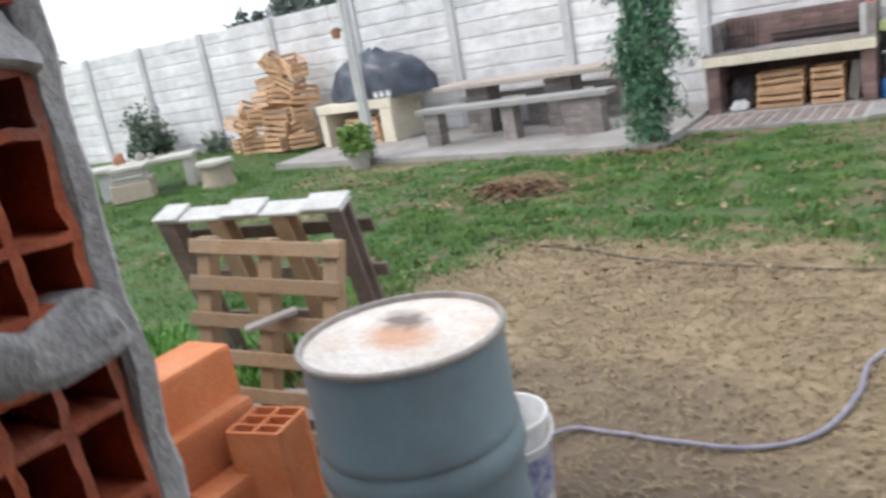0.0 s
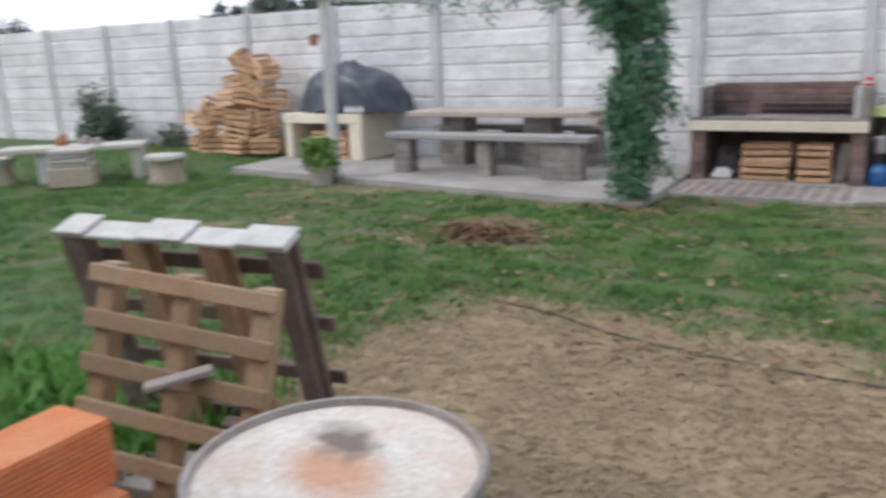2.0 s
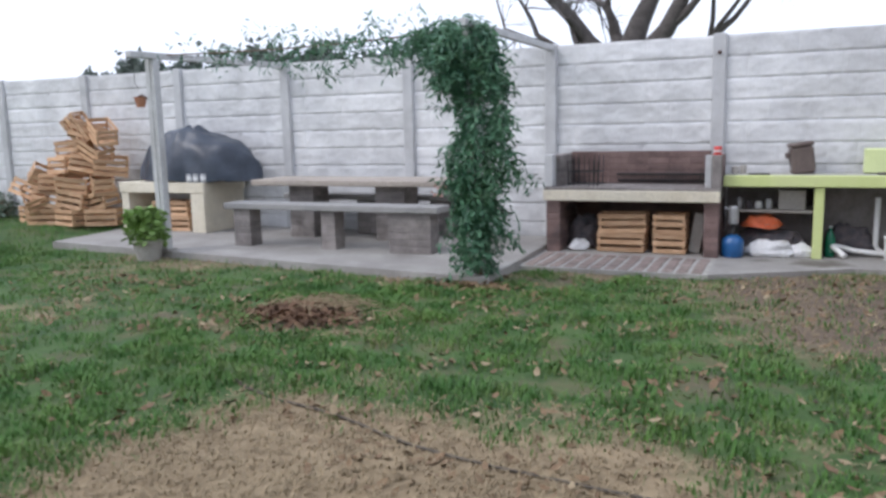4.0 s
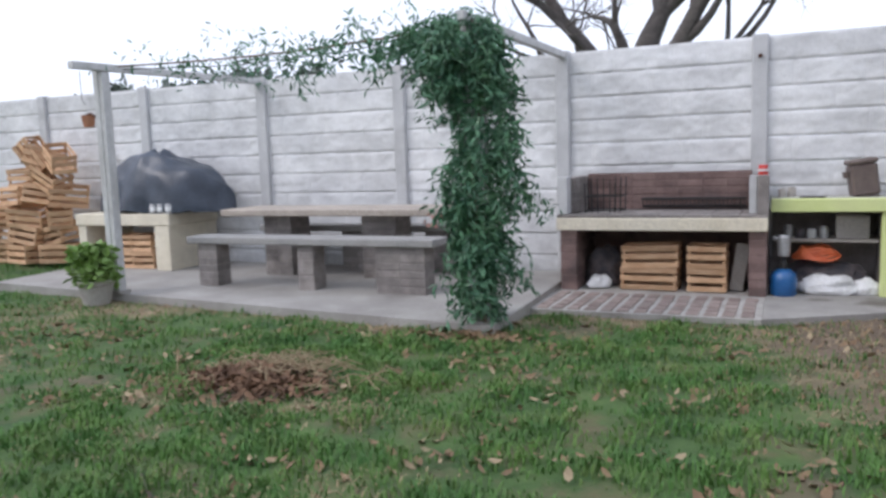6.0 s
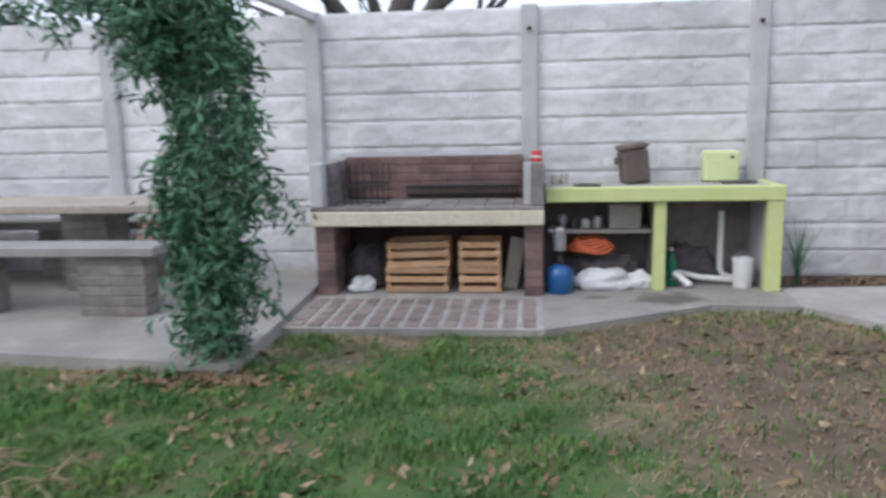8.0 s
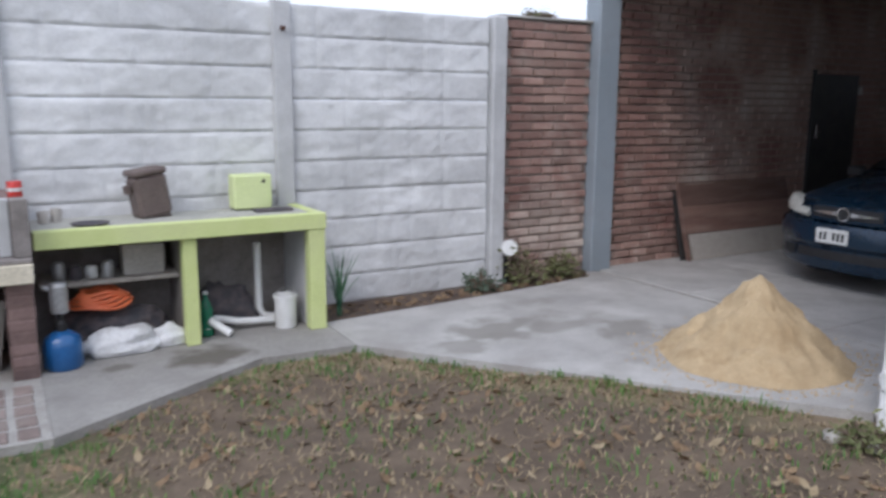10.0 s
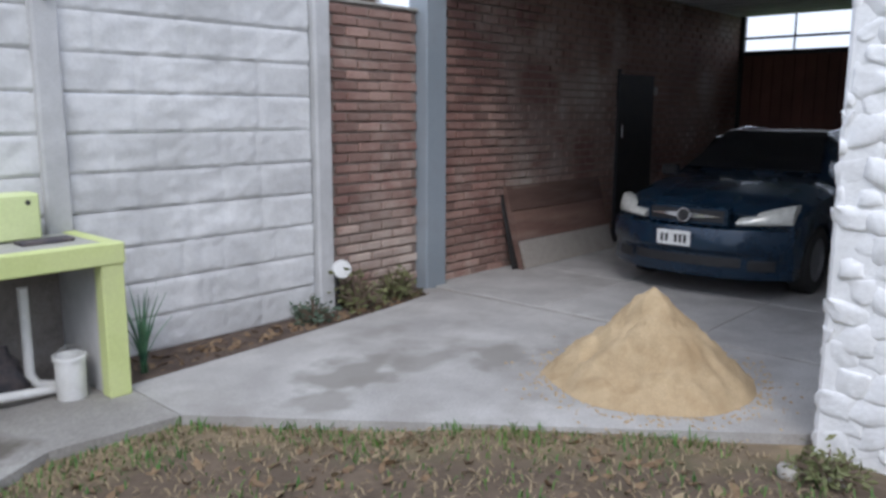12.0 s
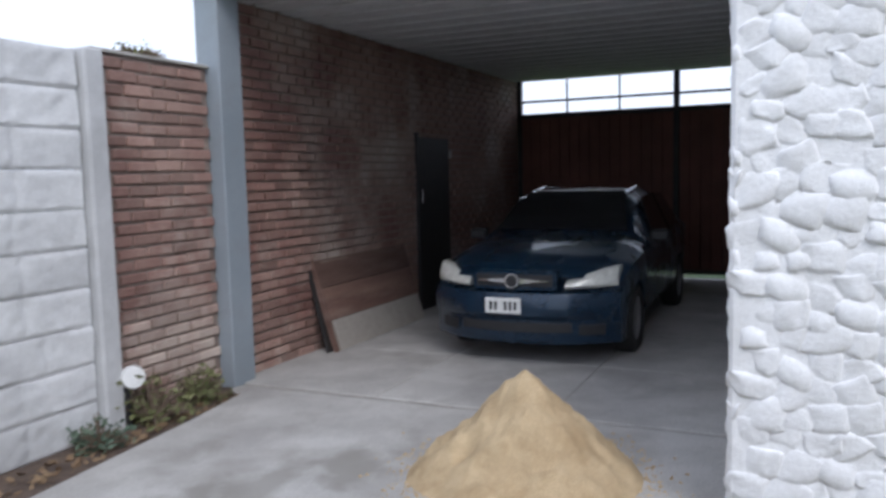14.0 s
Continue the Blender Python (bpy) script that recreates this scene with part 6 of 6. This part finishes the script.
# ---- lawn detail: grass, leaves, heap ----
def scatter_grass():
    rnd5 = random.Random(31)
    verts, faces, dryv, dryf = [], [], [], []
    count = 0
    while count < 190000:
        u = rnd5.random()
        if u < 0.014:
            x = rnd5.uniform(0.2, 3.0)
            y = min(8.6, 8.58 - (x - 1.254) * 1.278) - abs(rnd5.gauss(0, 0.16))
        elif u < 0.62:
            x, y = rnd5.uniform(-4.5, 2.8), rnd5.uniform(0.2, 8.7)
        elif u < 0.9:
            x, y = rnd5.uniform(-10, -2.5), rnd5.uniform(-0.5, 7.4)
        else:
            x, y = rnd5.uniform(-16, -9), rnd5.uniform(2, 9.6)
        count += 1
        if not open_lawn(x, y):
            continue
        d, b = lawn(x, y)
        if rnd5.random() < b * 1.0:
            continue
        is_dry = rnd5.random() < d * 1.05
        tuft = noise.noise(Vector((x * 3.3, y * 3.3, 15)))
        if not is_dry and rnd5.random() < 0.15 - tuft * 1.6:
            continue
        s = rnd5.uniform(0.5, 1.2) * (0.048 + 0.05 * max(tuft, -0.4) if not is_dry else 0.035)
        if x < -8:
            s *= 1.5
        a = rnd5.uniform(0, math.tau)
        lean_ = rnd5.uniform(0.2, 0.9) if not is_dry else rnd5.uniform(0.8, 2.2)
        dx, dy = math.cos(a) * s * lean_, math.sin(a) * s * lean_
        wx, wy = -math.sin(a) * 0.0045, math.cos(a) * 0.0045
        z = ground_height(x, y)
        vv, ff = (dryv, dryf) if is_dry else (verts, faces)
        k = len(vv)
        vv += [(x - wx, y - wy, z - 0.003), (x + wx, y + wy, z - 0.003), (x + dx * 0.4 + wx * 0.8, y + dy * 0.4 + wy * 0.8, z + s * 0.62), (x + dx * 0.4 - wx * 0.8, y + dy * 0.4 - wy * 0.8, z + s * 0.62), (x + dx, y + dy, z + s * (0.9 if not is_dry else 0.5))]
        ff += [(k, k + 1, k + 2, k + 3), (k + 3, k + 2, k + 4)]
    for nm, vv, ff, mt, lb in (("grass", verts, faces, material("grass_blade", (0.042, 0.140, 0.024), (0.120, 0.235, 0.046), 0.7, 2.6, 30, 0.0, stain=(0.22, 0.21, 0.08), stain_scale=3.0, stain_amount=0.45), "short green lawn grass"), ("dry_grass", dryv, dryf, M_STRAW, "dry straw-coloured grass")):
        me = bpy.data.meshes.new(nm)
        me.from_pydata(vv, [], ff)
        solo(nm, me, mt, lb, "grass", "stuff")


scatter_grass()


def tall_tuft():
    rnd6 = random.Random(9)
    verts, faces = [], []
    for _ in range(5200):
        x, y = rnd6.uniform(-5.2, -2.7), rnd6.gauss(0.75, 0.55)
        if x > -2.95 and y < 0.2 or abs(y - 0.75 - (x + 4) * 0.25) > 0.75 or y < -0.9:
            continue
        s = rnd6.uniform(0.08, 0.24)
        a, l_ = rnd6.uniform(0, math.tau), rnd6.uniform(0.2, 0.8)
        dx, dy = math.cos(a) * s * l_, math.sin(a) * s * l_
        wx, wy = -math.sin(a) * 0.008, math.cos(a) * 0.008
        z = ground_height(x, y)
        k = len(verts)
        verts += [(x - wx, y - wy, z), (x + wx, y + wy, z), (x + dx * 0.4 + wx, y + dy * 0.4 + wy, z + s * 0.65), (x + dx * 0.4 - wx, y + dy * 0.4 - wy, z + s * 0.65), (x + dx, y + dy, z + s)]
        faces += [(k, k + 1, k + 2, k + 3), (k + 3, k + 2, k + 4)]
    me = bpy.data.meshes.new("tall_grass")
    me.from_pydata(verts, [], faces)
    solo("tall_grass", me, material("lush_blade", (0.06, 0.19, 0.02), (0.12, 0.30, 0.04), 0.6, 4, 30, 0.0), "lush tall green grass beside the pallets", "grass", "stuff")


tall_tuft()


def fallen(n, area, size, seed, mat_, name, label, lift=0.0):
    rnd7 = random.Random(seed)
    verts, faces = [], []
    for _ in range(n):
        x, y, z = area(rnd7)
        s = size * rnd7.uniform(0.5, 1.4)
        m = pose(x, y, z + 0.008 + lift, rnd7.uniform(-35, 35), rnd7.uniform(-35, 35), rnd7.uniform(0, 360))
        k = len(verts)
        for p in ((-s, 0, 0.15 * s), (-0.3 * s, -0.45 * s, 0), (0.5 * s, -0.35 * s, 0.05 * s), (s, 0, 0.3 * s), (0.4 * s, 0.4 * s, 0), (-0.4 * s, 0.4 * s, 0.1 * s)):
            verts.append(tuple(m @ Vector(p)))
        faces += [(k, k + 1, k + 5), (k + 1, k + 2, k + 4, k + 5), (k + 2, k + 3, k + 4)]
    me = bpy.data.meshes.new(name)
    me.from_pydata(verts, [], faces)
    solo(name, me, mat_, label, "leaves", "stuff")


def on_lawn(r):
    while True:
        x, y = r.uniform(-7.5, 2.6), r.uniform(2.8, 8.6)
        if not open_lawn(x, y):
            continue
        if noise.noise(Vector((x * 1.1, y * 1.1, 9))) + 0.25 > r.random() * 0.8:
            return x, y, ground_height(x, y)


def on_heap(r):
    x, y = -3.5 + r.gauss(0, 0.25), 5.20 + r.gauss(0, 0.13)
    return x, y, ground_height(x, y) + r.uniform(0, 0.03)


def by_vine(r):
    x, y = -2.7 + r.gauss(0, 0.22), 6.82 + r.gauss(0, 0.10)
    return x, min(y, 6.95), ground_height(x, min(y, 6.95)) + r.uniform(0, 0.03)


def in_drifts(r):
    """Small drifts of leaves caught in the grass."""
    while True:
        k = r.randrange(46) * 7 % 61
        cx, cy = -6.5 + 8.6 * ((k * 0.618) % 1), 3.0 + 4.6 * ((k * 0.371 + 0.2) % 1)
        x, y = cx + r.gauss(0, 0.13), cy + r.gauss(0, 0.10)
        if open_lawn(x, y):
            return x, y, ground_height(x, y) + r.uniform(0.01, 0.04)


def in_bed(r):
    x = r.uniform(1.4, 4.2)
    return x, r.uniform(9.35 + 0.06 * (x - 1.3), 9.68), 0.012


fallen(1700, on_lawn, 0.04, 51, M_DEADLEAF, "fallen_leaves", "curled brown leaves scattered over the lawn")
fallen(170, in_drifts, 0.034, 56, M_STRAW, "leaf_drifts", "pale dry leaves drifted together in the grass")
fallen(420, in_drifts, 0.026, 57, M_DEADLEAF, "brown_drifts", "curled brown leaves drifted together in the grass")
fallen(260, on_lawn, 0.036, 52, M_STRAW, "pale_leaves", "pale bleached leaves on the lawn")
M_RAKED = material("wet_brown_leaf", (0.10, 0.055, 0.032), (0.20, 0.115, 0.065), 0.85, 7, 40, 0.0)
fallen(900, on_heap, 0.036, 53, M_RAKED, "leaf_heap", "heap of raked brown leaves on bare earth")
fallen(260, by_vine, 0.035, 54, M_DEADLEAF, "leaf_litter", "dry leaves gathered at the vine foot")
fallen(260, in_bed, 0.03, 55, M_DEADLEAF, "bed_litter", "dry leaves on the soil of the bed")
rnd8 = random.Random(77)
bm = bmesh.new()
for _ in range(120):
    x, y = -3.6 + rnd8.gauss(0, 0.30), 5.46 + rnd8.gauss(0, 0.14)
    a, ln = rnd8.gauss(0.3, 0.7), rnd8.uniform(0.1, 0.32)
    z0 = ground_height(x, y) + 0.02
    tube(bm, [(x, y, z0), (x + math.cos(a) * ln / 2, y + math.sin(a) * ln / 2, z0 + rnd8.uniform(0.0, 0.09)), (x + math.cos(a) * ln, y + math.sin(a) * ln, z0 + rnd8.uniform(-0.01, 0.04))], 0.0042, 4)
solo("dry_stalks", bm, M_STRAW, "tangle of dry straw stalks on the raked heap", "stalks", "stuff")
rnd9 = random.Random(88)
verts, faces = [], []
for _ in range(900):
    x, y = rnd9.uniform(-3, 2.5), rnd9.uniform(0.6, 8.6)
    if not open_lawn(x, y):
        continue
    d, b = lawn(x, y)
    if rnd9.random() > b + 0.1:
        continue
    s, z0, k = rnd9.uniform(0.006, 0.02), ground_height(x, y), len(verts)
    verts += [(x - s, y - s, z0), (x + s, y - s * 0.6, z0), (x + s * 0.2, y + s, z0), (x, y, z0 + s)]
    faces += [(k, k + 1, k + 3), (k + 1, k + 2, k + 3), (k + 2, k, k + 3)]
me = bpy.data.meshes.new("clods")
me.from_pydata(verts, [], faces)
solo("clods", me, M_SOIL, "small clods of earth on bare ground", "clods", "stuff")

# ---- floor tiles and brickwork ----
slab = mesh_of(bx(-0.692, 0.692, -0.652, 0.652, 0, 0.02, bevel=0.006), "floor_slab")
for i in range(5):
    for j in range(3):
        part("floor_slab", slab, M_DRIVE, floor, at=pose(0.71 + i * 1.4, 0.68 + j * 1.32, 0.006))

M_JOINT = material("dirty_brick_joint", (0.17, 0.125, 0.105), (0.29, 0.235, 0.20), 0.95, 3, 70, 0.5)
brick_wall = thing("wall_brick", 3.28, 9.86, 0, label="red brick wall of the carport with pale worn faces", category="wall", kind="structure")
part("mortar_core", bx(0, 1.06, 0.008, 0.2, -0.05, 2.46, bevel=0), M_JOINT, brick_wall)
part("mortar_core", bx(1.34, 8.3, 0.012, 0.2, -0.05, 3.1, bevel=0), M_JOINT, brick_wall)
part("coping", bx(-0.02, 1.07, -0.02, 0.2, 2.465, 2.49), M_MORTAR, brick_wall)
bw = [mesh_of(roughen(bx(-0.118, 0.118, -0.012, 0.03, 0, 0.060 + 0.003 * s, bevel=0.008), 0.004, 0.05, s), "brick") for s in range(4)]
rest = bmesh.new()
made = 0
for j in range(42):
    zz = 0.02 + j * 0.084
    for x0, x1, top in ((0.0, 1.06, 2.44), (1.34, 8.3, 3.06)):
        if zz > top - 0.05:
            continue
        x = x0 + (0.12 if j % 2 else 0.0)
        while x < x1 - 0.06:
            if x1 < 2 or (x < 2.2 and zz < 2.2):
                cx = min(x + 0.12, x1 - 0.118)
                part("brick", random.choice(bw), M_BRICK, brick_wall, at=pose(cx, random.uniform(-0.004, 0.005), zz))
            else:
                box(rest, x + 0.004, min(x + 0.238, x1), -0.012 + random.uniform(-0.004, 0.004), 0.03, zz, zz + 0.062)
            x += 0.252
tagged(part("brickwork", rest, M_BRICK, brick_wall), kind="stuff")
